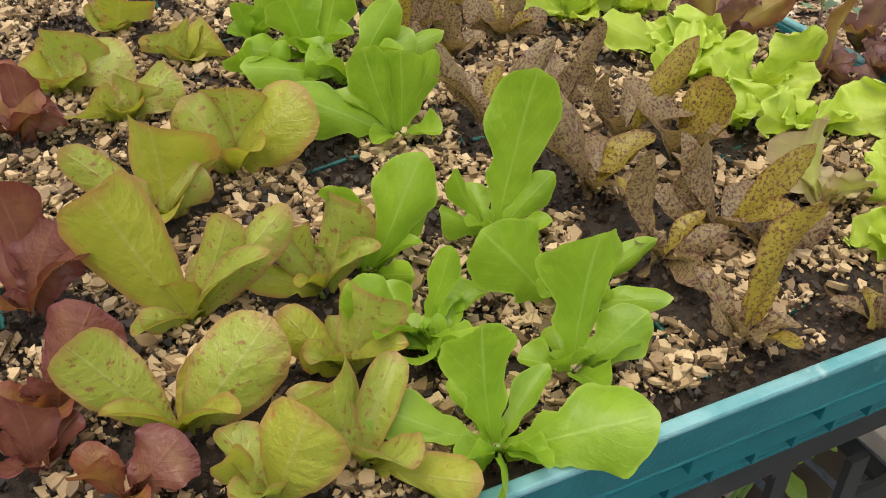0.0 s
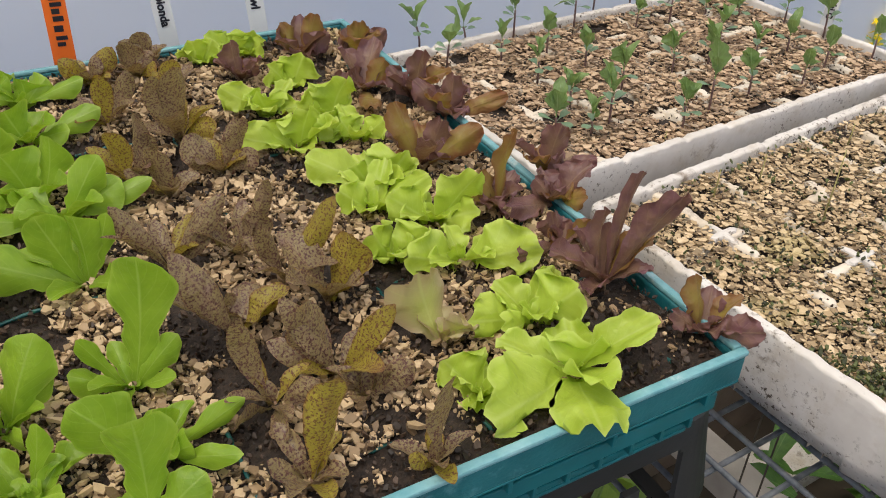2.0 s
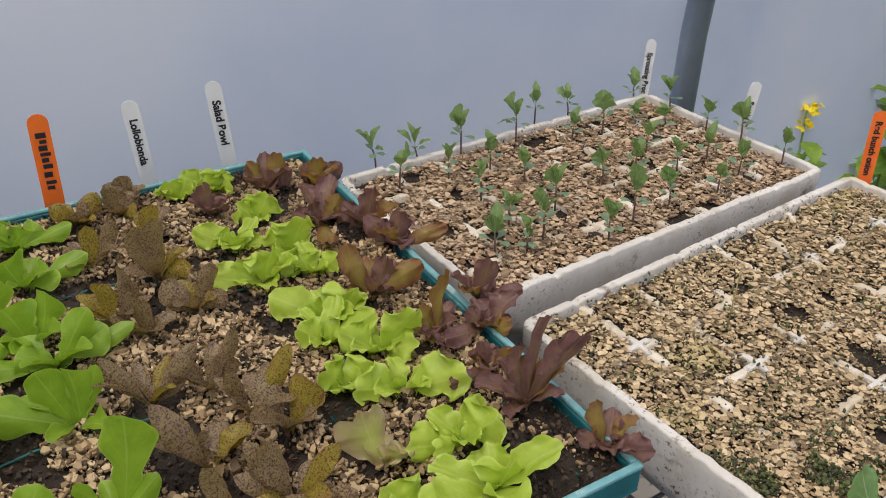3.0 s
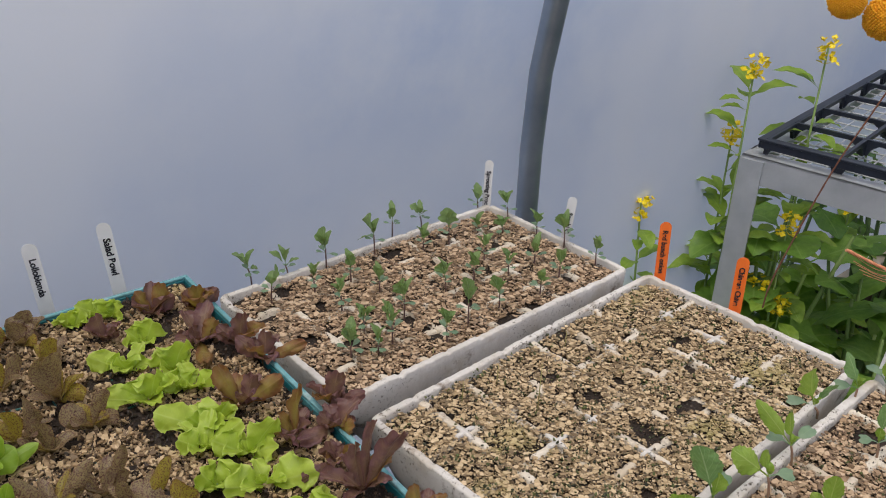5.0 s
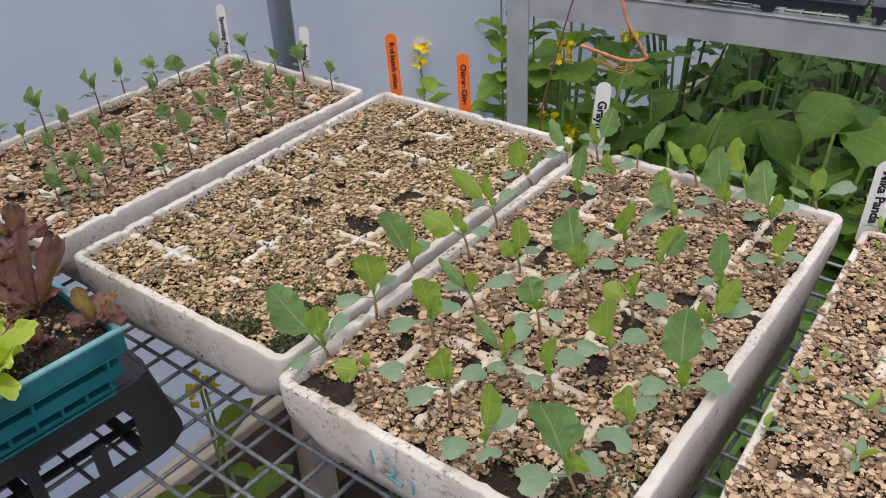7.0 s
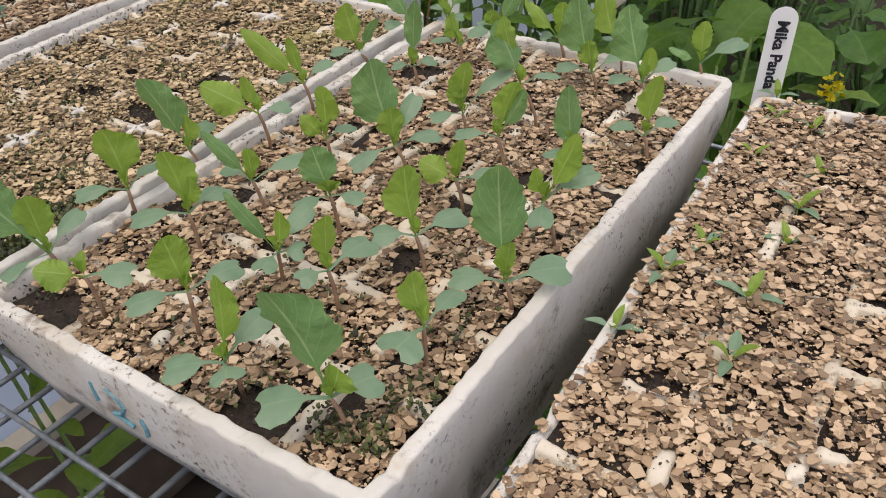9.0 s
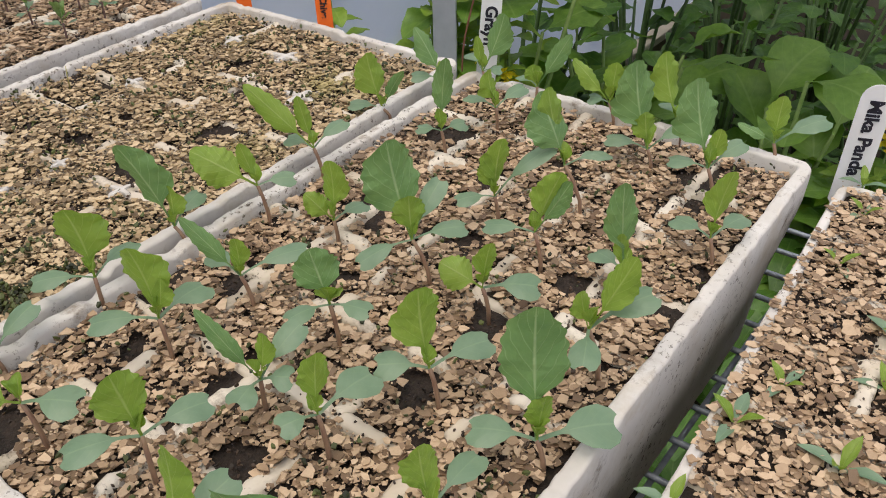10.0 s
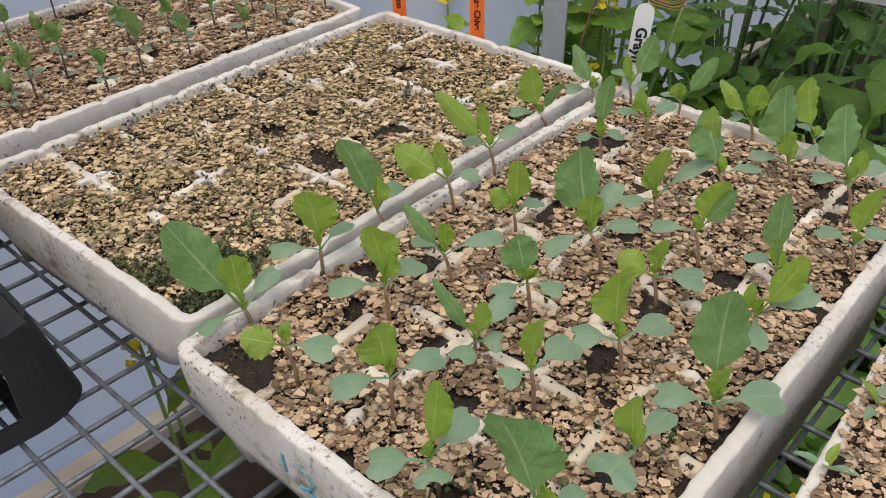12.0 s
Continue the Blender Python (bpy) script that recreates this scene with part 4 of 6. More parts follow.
lettuce("O", -0.172, -0.046, (-9, 6, 35, 17), (-20, 14, 14, 10), (17, -13, 35, 10), (-15, 11, 37, 10))
lettuce("O", -0.199, -0.046, (-9, 5, 40, 10), (12, -12, 12, 9), (-21, -13, 10, 8), (-9, -27, 10, 9))
lettuce("O", -0.207, -0.084, (9, -6, 47, 13), (-12, 4, 12, 7), (-3, -19, 10, 8))
lettuce("O", -0.169, -0.103, (2, -2, 40, 12), (-12, -1, 10, 5), (-6, -11, 10, 5))
lettuce("O", -0.169, -0.062, (13, -10, 14, 11))
lettuce("O", -0.152, 0.257, (-11, -1, 14, 14), (7, 0, 17, 13))
lettuce("O", -0.128, 0.251, (-5, 2, 25, 17), (8, 0, 17, 15), (7, -15, 10, 12))
lettuce("O", -0.127, 0.207, (5, -2, 28, 14))
lettuce("L", -0.085, 0.252, (-6, -2, 14, 17), (8, -4, 16, 17))
lettuce("L", -0.057, 0.244, (-10, -3, 12, 18), (6, -14, 11, 18))
lettuce("L", -0.060, 0.251, (-17, 7, 16, 18), (8, -11, 14, 19))
lettuce("L", -0.056, 0.189, (8, -5, 21, 20), (-12, 0, 14, 16))
lettuce("L", -0.084, 0.161, (-24, 14, 18, 16), (-10, -3, 13, 20))
lettuce("L", -0.061, 0.137, (9, -6, 27, 21), (-6, 4, 21, 17))
lettuce("L", -0.093, 0.117, (-33, 8, 11, 16), (-17, 8, 15, 18), (6, -4, 25, 19))
lettuce("L", -0.062, 0.106, (11, -12, 15, 15), (-7, 3, 15, 20), (-21, 6, 12, 19))
lettuce("L", -0.082, 0.058, (13, -10, 20, 22), (-10, 4, 15, 22), (-26, 21, 18, 20))
lettuce("L", -0.095, 0.041, (-17, 4, 12, 16), (21, -16, 21, 14))
lettuce("L", -0.077, 0.015, (9, -19, 11, 22), (-19, 11, 13, 19), (14, -13, 30, 16))
lettuce("L", -0.110, 0.004, (-11, 2, 13, 20), (13, -11, 15, 20))
lettuce("L", -0.087, -0.018, (-28, 4, 10, 20), (20, -27, 13, 23), (-7, -3, 11, 4))
lettuce("L", -0.089, -0.066, (11, -14, 20, 25), (-31, 2, 10, 17), (-25, -10, 10, 10))
lettuce("L", -0.099, -0.099, (5, -8, 20, 21), (-49, -9, 10, 25), (-21, -34, 10, 20))
lettuce("L", -0.134, -0.088, (-10, 12, 11, 19), (-16, -11, 10, 7))
lettuce("B", -0.127, -0.055, (-7, 7, 32, 25), (3, -12, 11, 13))
lettuce("P", -0.049, 0.063, (-11, 10, 36, 18), (23, -20, 25, 22), (8, -7, 28, 18))
lettuce("P", -0.003, 0.130, (3, -3, 32, 26), (-12, 10, 21, 17))
lettuce("P", -0.001, 0.101, (1, -1, 26, 29), (25, -23, 16, 13), (-14, 13, 22, 17))
lettuce("P", -0.042, 0.010, (4, -4, 42, 15), (-6, 6, 19, 17), (-19, 6, 10, 12), (-17, -25, 10, 17))
lettuce("P", -0.001, 0.018, (4, -5, 30, 26), (14, -22, 15, 13))
lettuce("P", -0.016, -0.006, (-12, 5, 12, 20), (-37, -6, 10, 17), (0, -19, 10, 14))
lettuce("P", -0.046, -0.067, (14, -22, 51, 24), (-1, 2, 38, 14), (4, -7, 58, 9), (0, 0, 30, 15), (-10, 6, 13, 13))
lettuce("P", -0.040, -0.034, (-3, 5, 13, 16), (8, -11, 16, 11), (-35, -8, 10, 11))
lettuce("P", -0.037, -0.114, (-3, 8, 26, 12), (-14, 7, 9, 11), (4, -23, 10, 19))
lettuce("P", -0.069, -0.099, (0, -6, 14, 9), (-9, 0, 10, 4))
lettuce("P", -0.022, 0.158, (-4, 3, 17, 19), (11, -8, 21, 21), (-23, -44, 10, 14))
lettuce("P", -0.076, 0.214, (-4, 2, 26, 22), (3, -14, 12, 12))
lettuce("P", -0.027, 0.225, (-10, 5, 24, 21), (10, -5, 29, 21), (17, -9, 16, 17))
lettuce("P", 0.005, 0.206, (-4, 7, 18, 20), (18, -8, 17, 21), (1, -1, 25, 18))
lettuce("S", -0.351, -0.031, (-18, 4, 36, 13), (24, -5, 30, 17), (16, -3, 15, 8), (6, -1, 15, 4))
lettuce("S", -0.333, 0.007, (-17, 4, 47, 19), (28, -7, 33, 10), (-4, 1, 15, 9), (-15, -7, 10, 4), (13, -3, 33, 10))
lettuce("S", -0.296, -0.002, (6, -3, 33, 14), (-6, 3, 24, 9), (-14, 7, 26, 6), (-23, 5, 12, 8))
lettuce("S", -0.307, -0.034, (6, -3, 27, 16), (-13, 7, 23, 9), (-11, 0, 11, 7))
lettuce("S", -0.318, -0.064, (-5, 3, 29, 18), (13, -27, 10, 9))
lettuce("S", -0.341, -0.061, (10, -3, 27, 17), (-8, 3, 13, 7))
lettuce("S", -0.322, 0.059, (-2, 1, 34, 25), (13, -3, 19, 12), (-24, 6, 31, 10))
lettuce("S", -0.291, 0.072, (-2, 1, 33, 20), (24, -9, 31, 21), (-13, 5, 31, 15))
lettuce("S", -0.311, 0.128, (5, -1, 17, 21), (-16, -8, 10, 16), (19, -4, 20, 18))
lettuce("S", -0.326, 0.163, (-11, 2, 18, 18), (6, -1, 27, 23), (27, -4, 18, 21))
lettuce("S", -0.272, 0.167, (10, -10, 13, 20), (-4, 1, 16, 20))
lettuce("S", -0.289, 0.215, (4, -7, 14, 22))
lettuce("R", -0.370, 0.034, (12, -1, 28, 17), (3, 0, 43, 13), (4, 0, 11, 11))
lettuce("R", -0.375, -0.008, (15, -1, 30, 16), (3, -5, 11, 11), (-10, -8, 10, 9))
lettuce("R", -0.382, -0.024, (-3, 0, 24, 11), (5, 0, 6, 9))
lettuce("R", -0.368, -0.043, (14, -1, 11, 13), (-8, 0, 15, 8))
lettuce("R", -0.350, 0.136, (15, -1, 9, 18), (11, -1, 20, 13), (4, 0, 30, 13))


# ---- brassica seedlings in the foam trays ----
FOAM_SOIL = 0.8515


def stem_to(r, top, rad=0.0009, mat=None):
    bm = bmesh.new()
    t = Vector(top)
    tube(bm, [(0, 0, -0.004), (t.x * 0.15, t.y * 0.15, t.z * 0.4), (t.x * 0.55, t.y * 0.55, t.z * 0.75), tuple(t)], rad, 7, rad * 0.8)
    part("stem", bm, mat or M_STEM, r, smooth=True)


AISLE = Vector((-0.62, -0.42, 0.50))   # where the leaves turn: the light and the aisle


def seedling(x, y, fork, *leaves):
    """A stocky seedling: the fork of the stem; T and t true leaves, c seed leaves; tips from the foot and widths in millimetres."""
    r = root("brassica_seedling", pose(x, y, FOAM_SOIL), "blue-green brassica seedling with toothed leaves and round seed leaves", "seedling", "brassica seedlings in the grubby tray")
    fork = Vector(fork) / 1000
    stem_to(r, fork, 0.0011)
    for kind, dx, dy, dz, w in leaves:
        tip = Vector((dx, dy, dz)) / 1000
        gap = tip - fork
        if kind == "c":
            if gap.length < 0.012:
                tip = fork + gap.normalized() * 0.013
            me = blades("seed_leaf", [leaf_mesh(tip, max(w, 9) / 1000 * 1.2, "C", bend=0.20, cup=0.10, notch=0.30, start=fork, phase=rng.uniform(0, 6), ruffle=0.02, twist=rng.uniform(-0.2, 0.2), nu=18, nv=10, face=Vector((-0.2, -0.14, 0.95)))])
            part("seed_leaf", me, L_COTYL, r, "rounded blue-green seed leaf")
        else:
            turn = Vector((rng.uniform(-0.3, 0.3), rng.uniform(-0.3, 0.3), rng.uniform(-0.15, 0.25)))
            me = blades("leaf", [leaf_mesh(tip, w / 1000 * 1.15, "T", bend=rng.uniform(0.05, 0.14), cup=rng.uniform(0.10, 0.26) if kind == "T" else 0.22, ruffle=0.075, waves=2.2, tooth=0.065, teeth=8.5, start=fork, phase=rng.uniform(0, 6), twist=rng.uniform(-0.2, 0.2), nu=40, nv=12, face=AISLE + turn)])
            part("leaf", me, L_KALE if kind == "T" else L_YOUNG, r)
    # the folded heart
    a = rng.uniform(0, 6.28)
    for reach, up, w in ((0.004, 0.011, 0.006), (0.004, 0.009, 0.005)):
        a += rng.uniform(1.6, 2.6)
        tip = fork + Vector((math.cos(a) * reach, math.sin(a) * reach, up * rng.uniform(0.7, 1.2)))
        part("leaf", blades("leaf", [leaf_mesh(tip, w, "T", bend=0.15, cup=0.35, ruffle=0.05, tooth=0.06, teeth=6, start=fork, phase=a, nu=14)]), L_YOUNG, r)


def kale(x, y, *leaves):
    """A small thin seedling with one or two lobed leaves and a pair of seed leaves."""
    r = root("kale_seedling", pose(x, y, FOAM_SOIL), "thin young kale seedling with a lobed grey-green leaf", "seedling", "kale seedlings in the far tray")
    fork = Vector((leaves[0][0] * 0.15, leaves[0][1] * 0.15, leaves[0][2] * 0.5)) / 1000
    stem_to(r, fork, 0.0009, M_DARKSTEM)
    for dx, dy, dz, w in leaves:
        tip = Vector((dx, dy, dz)) / 1000 + Vector((rng.uniform(-2, 2), rng.uniform(-2, 2), 0)) / 1000
        gap = tip - fork
        facing = (rng.uniform(-1, 1), rng.uniform(-1, 1), 0) if gap.xy.length < 0.006 else None
        part("leaf", blades("leaf", [leaf_mesh(tip, w / 1000 * 1.5, "T", bend=0.15, cup=0.2, ruffle=0.06, waves=2.5, tooth=0.14, teeth=4, start=fork, phase=rng.uniform(0, 6), twist=rng.uniform(-0.6, 0.6), out=facing, nu=18)]), L_KALE_DARK, r)
    turn = rng.uniform(0, 6.28)
    for k in (0, 1):
        a = turn + 0.8 + k * 2.9
        tip = fork * 1.05 + Vector((math.cos(a), math.sin(a), 0)) * rng.uniform(0.006, 0.010) + Vector((0, 0, rng.uniform(0.012, 0.024)))
        part("leaf", blades("leaf", [leaf_mesh(tip, rng.uniform(0.007, 0.011), "T", bend=0.2, cup=0.25, ruffle=0.06, tooth=0.14, teeth=4, start=fork * 0.95, phase=a, nu=14)]), L_KALE_DARK, r)
    for k in (0, 1, 2):
        a = turn + k * 2.6
        tip = fork * 0.8 + Vector((math.cos(a), math.sin(a), 0)) * rng.uniform(0.009, 0.014) + Vector((0, 0, rng.uniform(-0.001, 0.006)))
        part("seed_leaf", blades("seed_leaf", [leaf_mesh(tip, 0.0065, "C", bend=0.15, cup=0.1, notch=0.3, start=fork * 0.8, nu=10, nv=6)]), L_COTYL, r)


def sprout(x, y, turn, size):
    """A tiny seedling: two narrow seed leaves and two or three ferny ones."""
    r = root("tiny_seedling", pose(x, y, FOAM_SOIL - 0.0095), "tiny seedling with narrow pale green leaves just above the flakes", "seedling", "tiny seedlings in the end tray")
    fork = Vector((0, 0, 0.007 * size))
    stem_to(r, fork, 0.0006, M_GREENSTEM)
    for k in range(4):
        a = turn + k * 1.57 + rng.uniform(-0.3, 0.3)
        reach = (0.014 if k % 2 == 0 else 0.009) * size
        tip = fork + Vector((math.cos(a) * reach, math.sin(a) * reach, (0.003 if k % 2 == 0 else 0.009) * size))
        part("leaf", blades("leaf", [leaf_mesh(tip, 0.0048 * size, "N", bend=0.15, cup=0.25, start=fork, nu=8, nv=4)]), L_COTYL if k % 2 == 0 else L_YOUNG, r)


seedling(0.038, -0.228, (-2, 1, 11), ("T", -23, 18, 65, 21), ("t", -3, 3, 43, 15), ("c", 22, 1, 22, 5), ("c", -29, 11, 6, 8))
seedling(0.020, -0.276, (-2, 2, 25), ("t", -16, 14, 34, 13), ("c", 8, -18, 26, 13))
seedling(0.027, -0.324, (0, 0, 27), ("t", -3, 3, 55, 16), ("c", -21, 15, 28, 11), ("c", 23, -10, 28, 10))
seedling(0.076, -0.283, (-1, 1, 25), ("t", -4, 5, 59, 16), ("t", 2, -2, 44, 8), ("c", -19, 21, 26, 11), ("c", 24, -1, 26, 13))
seedling(0.086, -0.231, (0, 0, 19), ("t", -3, 3, 54, 20), ("c", -18, 19, 20, 3), ("c", 27, 4, 20, 7))
seedling(0.139, -0.230, (-3, 3, 15), ("T", -14, 16, 60, 19), ("t", -2, 2, 37, 11), ("c", 18, 4, 23, 7))
seedling(0.174, -0.252, (-2, 3, 25), ("t", -19, 26, 46, 17), ("t", -5, 8, 48, 7), ("c", 12, -10, 26, 9))
seedling(0.222, -0.249, (-2, 3, 22), ("t", -19, 30, 59, 11), ("t", -5, 8, 52, 7), ("c", 20, -3, 30, 6), ("c", -2, 22, 23, 5))
seedling(0.304, -0.238, (-2, 4, 7), ("t", -6, 11, 43, 18), ("T", 4, -8, 32, 7), ("c", -9, 25, 8, 5))
seedling(0.338, -0.254, (0, 0, 17), ("T", -7, 14, 50, 13), ("t", 0, 0, 25, 6), ("c", -9, 17, 18, 5))
seedling(0.277, -0.293, (-1, 2, 18), ("T", 0, -1, 61, 10), ("t", -2, 3, 32, 6), ("c", 12, -7, 19, 5), ("c", -7, 15, 19, 5))
seedling(0.317, -0.305, (-1, 1, 18), ("t", -2, 6, 41, 13), ("c", 2, 23, 19, 5), ("c", 20, -8, 25, 5))
seedling(0.366, -0.271, (-1, 2, 15), ("T", 4, -10, 53, 15), ("t", -2, 6, 38, 6), ("c", 18, 23, 16, 6), ("c", 3, -7, 16, 7))
seedling(0.366, -0.307, (0, 0, 12), ("T", 6, -18, 47, 10), ("t", -1, 4, 26, 10), ("c", 8, 16, 13, 6))
seedling(0.357, -0.362, (-1, 4, 17), ("t", -7, 26, 42, 10), ("t", 0, 2, 42, 12), ("c", -3, 14, 18, 5))
seedling(0.317, -0.399, (-1, 3, 15), ("T", -3, 14, 64, 23), ("t", -1, 7, 36, 12), ("c", -3, 27, 16, 6), ("c", 18, -14, 25, 6))
seedling(0.357, -0.403, (-1, 4, 15), ("t", -3, 15, 55, 18), ("c", 17, 17, 16, 4), ("c", 14, 0, 16, 4))
seedling(0.298, -0.438, (-1, 5, 23), ("T", -2, 17, 69, 22), ("t", 0, 2, 45, 8), ("c", -5, 25, 24, 9), ("c", 18, -7, 32, 5))
seedling(0.254, -0.385, (-2, 10, 31), ("T", -6, 24, 68, 21), ("t", -5, 20, 71, 15), ("c", 21, -4, 30, 8))
seedling(0.230, -0.351, (-1, 2, 18), ("t", 0, -1, 50, 13), ("t", -2, 6, 39, 10), ("c", 23, -18, 40, 8), ("c", -16, 16, 19, 6))
seedling(0.203, -0.387, (-1, 4, 24), ("t", 2, -6, 56, 13), ("T", 3, -10, 52, 9), ("c", -9, 26, 25, 8))
seedling(0.170, -0.348, (-3, 7, 27), ("T", -7, 15, 75, 23), ("t", -3, 8, 49, 13), ("c", -24, 22, 21, 8), ("c", 16, -10, 28, 5), ("c", 18, 4, 48, 8))
seedling(0.178, -0.291, (-1, 1, 15), ("t", 0, 1, 47, 12), ("t", -7, 12, 30, 10), ("c", 18, -5, 16, 9))
seedling(0.118, -0.290, (-2, 3, 21), ("T", -14, 19, 52, 7), ("t", -2, 3, 40, 8), ("c", 22, -16, 27, 8), ("c", 2, 25, 22, 6))
seedling(0.115, -0.338, (-1, 2, 26), ("T", -4, 7, 53, 16), ("t", -2, 3, 35, 10), ("c", 2, -16, 27, 5), ("c", -19, 10, 27, 5))
seedling(0.162, -0.382, (-1, 3, 19), ("t", -7, 20, 30, 13), ("t", 0, 0, 42, 9), ("c", 10, -19, 20, 12))
seedling(0.105, -0.391, (-1, 3, 24), ("t", -2, 6, 60, 17), ("c", -11, 21, 25, 11), ("c", 23, -10, 25, 11))
seedling(0.099, -0.437, (-1, 3, 17), ("T", -1, 6, 74, 20), ("t", 0, 1, 38, 9), ("c", -9, 26, 18, 12), ("c", 19, -19, 18, 14))
seedling(0.149, -0.437, (-1, 6, 28), ("t", 2, -8, 64, 11), ("t", -2, 10, 45, 8), ("c", 17, -13, 40, 12), ("c", -24, -1, 29, 10))
seedling(0.205, -0.431, (-1, 6, 16), ("T", -2, 10, 60, 13), ("t", -1, 9, 35, 6), ("c", 6, 23, 17, 10))
seedling(0.246, -0.453, (0, 3, 17), ("t", 0, -2, 53, 12), ("c", 6, 23, 18, 10), ("c", 24, -7, 18, 7))
seedling(0.072, -0.335, (0, 0, 20), ("t", 2, -3, 42, 7), ("T", -10, 15, 54, 6), ("c", 6, -11, 21, 10), ("c", -16, -2, 21, 10), ("c", 22, -4, 33, 6))
seedling(0.065, -0.370, (-1, 2, 26), ("t", 0, 0, 54, 10), ("c", 25, -4, 27, 13), ("c", -14, 9, 27, 8))
seedling(0.009, -0.361, (-3, 3, 19), ("t", 0, 0, 60, 11), ("c", -18, 21, 20, 13), ("c", -12, -6, 20, 12), ("c", 20, -2, 29, 11))
seedling(0.009, -0.410, (-2, 4, 20), ("T", -10, 18, 70, 24), ("t", 0, 0, 34, 13), ("c", -19, 25, 21, 16), ("c", 15, -7, 21, 14))
seedling(0.052, -0.420, (0, 0, 23), ("t", -1, 3, 50, 11), ("c", 26, -3, 24, 6), ("c", -20, 3, 24, 17))
seedling(0.355, -0.456, (0, 3, 15), ("t", 0, 3, 43, 11), ("T", -4, 23, 24, 6), ("c", 18, -20, 27, 12))
kale(0.104, 0.265, (-15, 9, 36, 14), (7, -5, 17, 5))
kale(0.090, 0.213, (6, -4, 48, 5))
kale(0.137, 0.247, (-14, 10, 33, 8), (9, -6, 24, 4))
kale(0.133, 0.200, (-2, 2, 39, 5))
kale(0.176, 0.233, (-1, 1, 53, 11), (-9, 7, 41, 8))
kale(0.173, 0.191, (-2, 1, 39, 7))
kale(0.131, 0.157, (-3, 2, 40, 10))
kale(0.234, 0.221, (-3, 3, 53, 15), (-15, 14, 20, 4))
kale(0.287, 0.248, (0, 0, 32, 10))
kale(0.181, 0.157, (-2, 2, 34, 8))
kale(0.120, 0.113, (-4, 3, 34, 10), (8, -7, 30, 8))
kale(0.083, 0.090, (-2, 2, 34, 11))
kale(0.106, 0.079, (-1, 1, 24, 5))
kale(0.124, 0.080, (-2, 2, 48, 12))
kale(0.167, 0.108, (-1, 1, 44, 13))
kale(0.327, 0.240, (-9, 9, 26, 11), (4, -4, 21, 5))
kale(0.280, 0.192, (1, -1, 28, 8))
kale(0.310, 0.181, (-2, 2, 48, 14))
kale(0.231, 0.113, (-3, 3, 36, 11))
kale(0.161, 0.047, (-5, 5, 41, 8), (5, -6, 37, 7))
kale(0.197, 0.053, (-3, 3, 57, 10))
kale(0.269, 0.108, (-4, 5, 35, 10), (1, -1, 30, 7))
kale(0.404, 0.219, (-5, 6, 30, 14))
kale(0.410, 0.177, (-8, 10, 39, 11))
kale(0.355, 0.177, (-2, 2, 22, 6))
kale(0.375, 0.156, (-5, 6, 22, 10))
kale(0.306, 0.126, (-2, 2, 38, 7))
kale(0.298, 0.086, (-3, 4, 37, 8))
kale(0.242, 0.052, (-3, 3, 40, 9))
kale(0.396, 0.124, (-1, 1, 35, 8))
kale(0.343, 0.086, (-2, 3, 29, 7))
kale(0.400, 0.088, (-4, 6, 43, 11))
kale(0.335, 0.048, (0, -1, 36, 7), (3, -4, 16, 7))
kale(0.292, 0.040, (-1, 1, 33, 7), (5, -6, 24, 5))
kale(0.383, 0.035, (-2, 4, 41, 9))
sprout(0.157, -0.488, 0.0, 1.15)
sprout(0.154, -0.526, 1.3, 1.15)
sprout(0.187, -0.499, 2.6, 0.95)
sprout(0.236, -0.534, 3.9, 1.15)
sprout(0.205, -0.534, 5.2, 0.95)
sprout(0.111, -0.528, 0.2, 1.15)
sprout(0.111, -0.479, 1.5, 0.95)
sprout(0.333, -0.506, 2.8, 0.95)
sprout(0.325, -0.528, 4.1, 0.95)
sprout(0.277, -0.539, 5.4, 0.95)
sprout(0.282, -0.503, 0.4, 0.95)
sprout(0.365, -0.501, 1.7, 0.95)


# ---- plant labels ----
def words(text, size):
    cu = bpy.data.curves.new("writing", "FONT")
    cu.body, cu.size, cu.offset, cu.extrude, cu.align_x, cu.align_y = text, size, size * 0.035, 0.00008, "CENTER", "CENTER"
    ob = bpy.data.objects.new("writing", cu)
    scene.collection.objects.link(ob)
    bpy.context.view_layer.update()
    me = bpy.data.meshes.new_from_object(ob.evaluated_get(bpy.context.evaluated_depsgraph_get()))
    bpy.data.objects.remove(ob)
    return me


def strokes(rows, length, wide):
    """Unreadable writing: plain bars along the label."""
    bm = bmesh.new()
    for k, (a, b, w) in enumerate(rows):
        box(bm, -wide * w / 2 + (k % 2) * wide * 0.06, length * a, 0, wide * w / 2 + (k % 2) * wide * 0.06, length * b, 0.00016)
    return bm


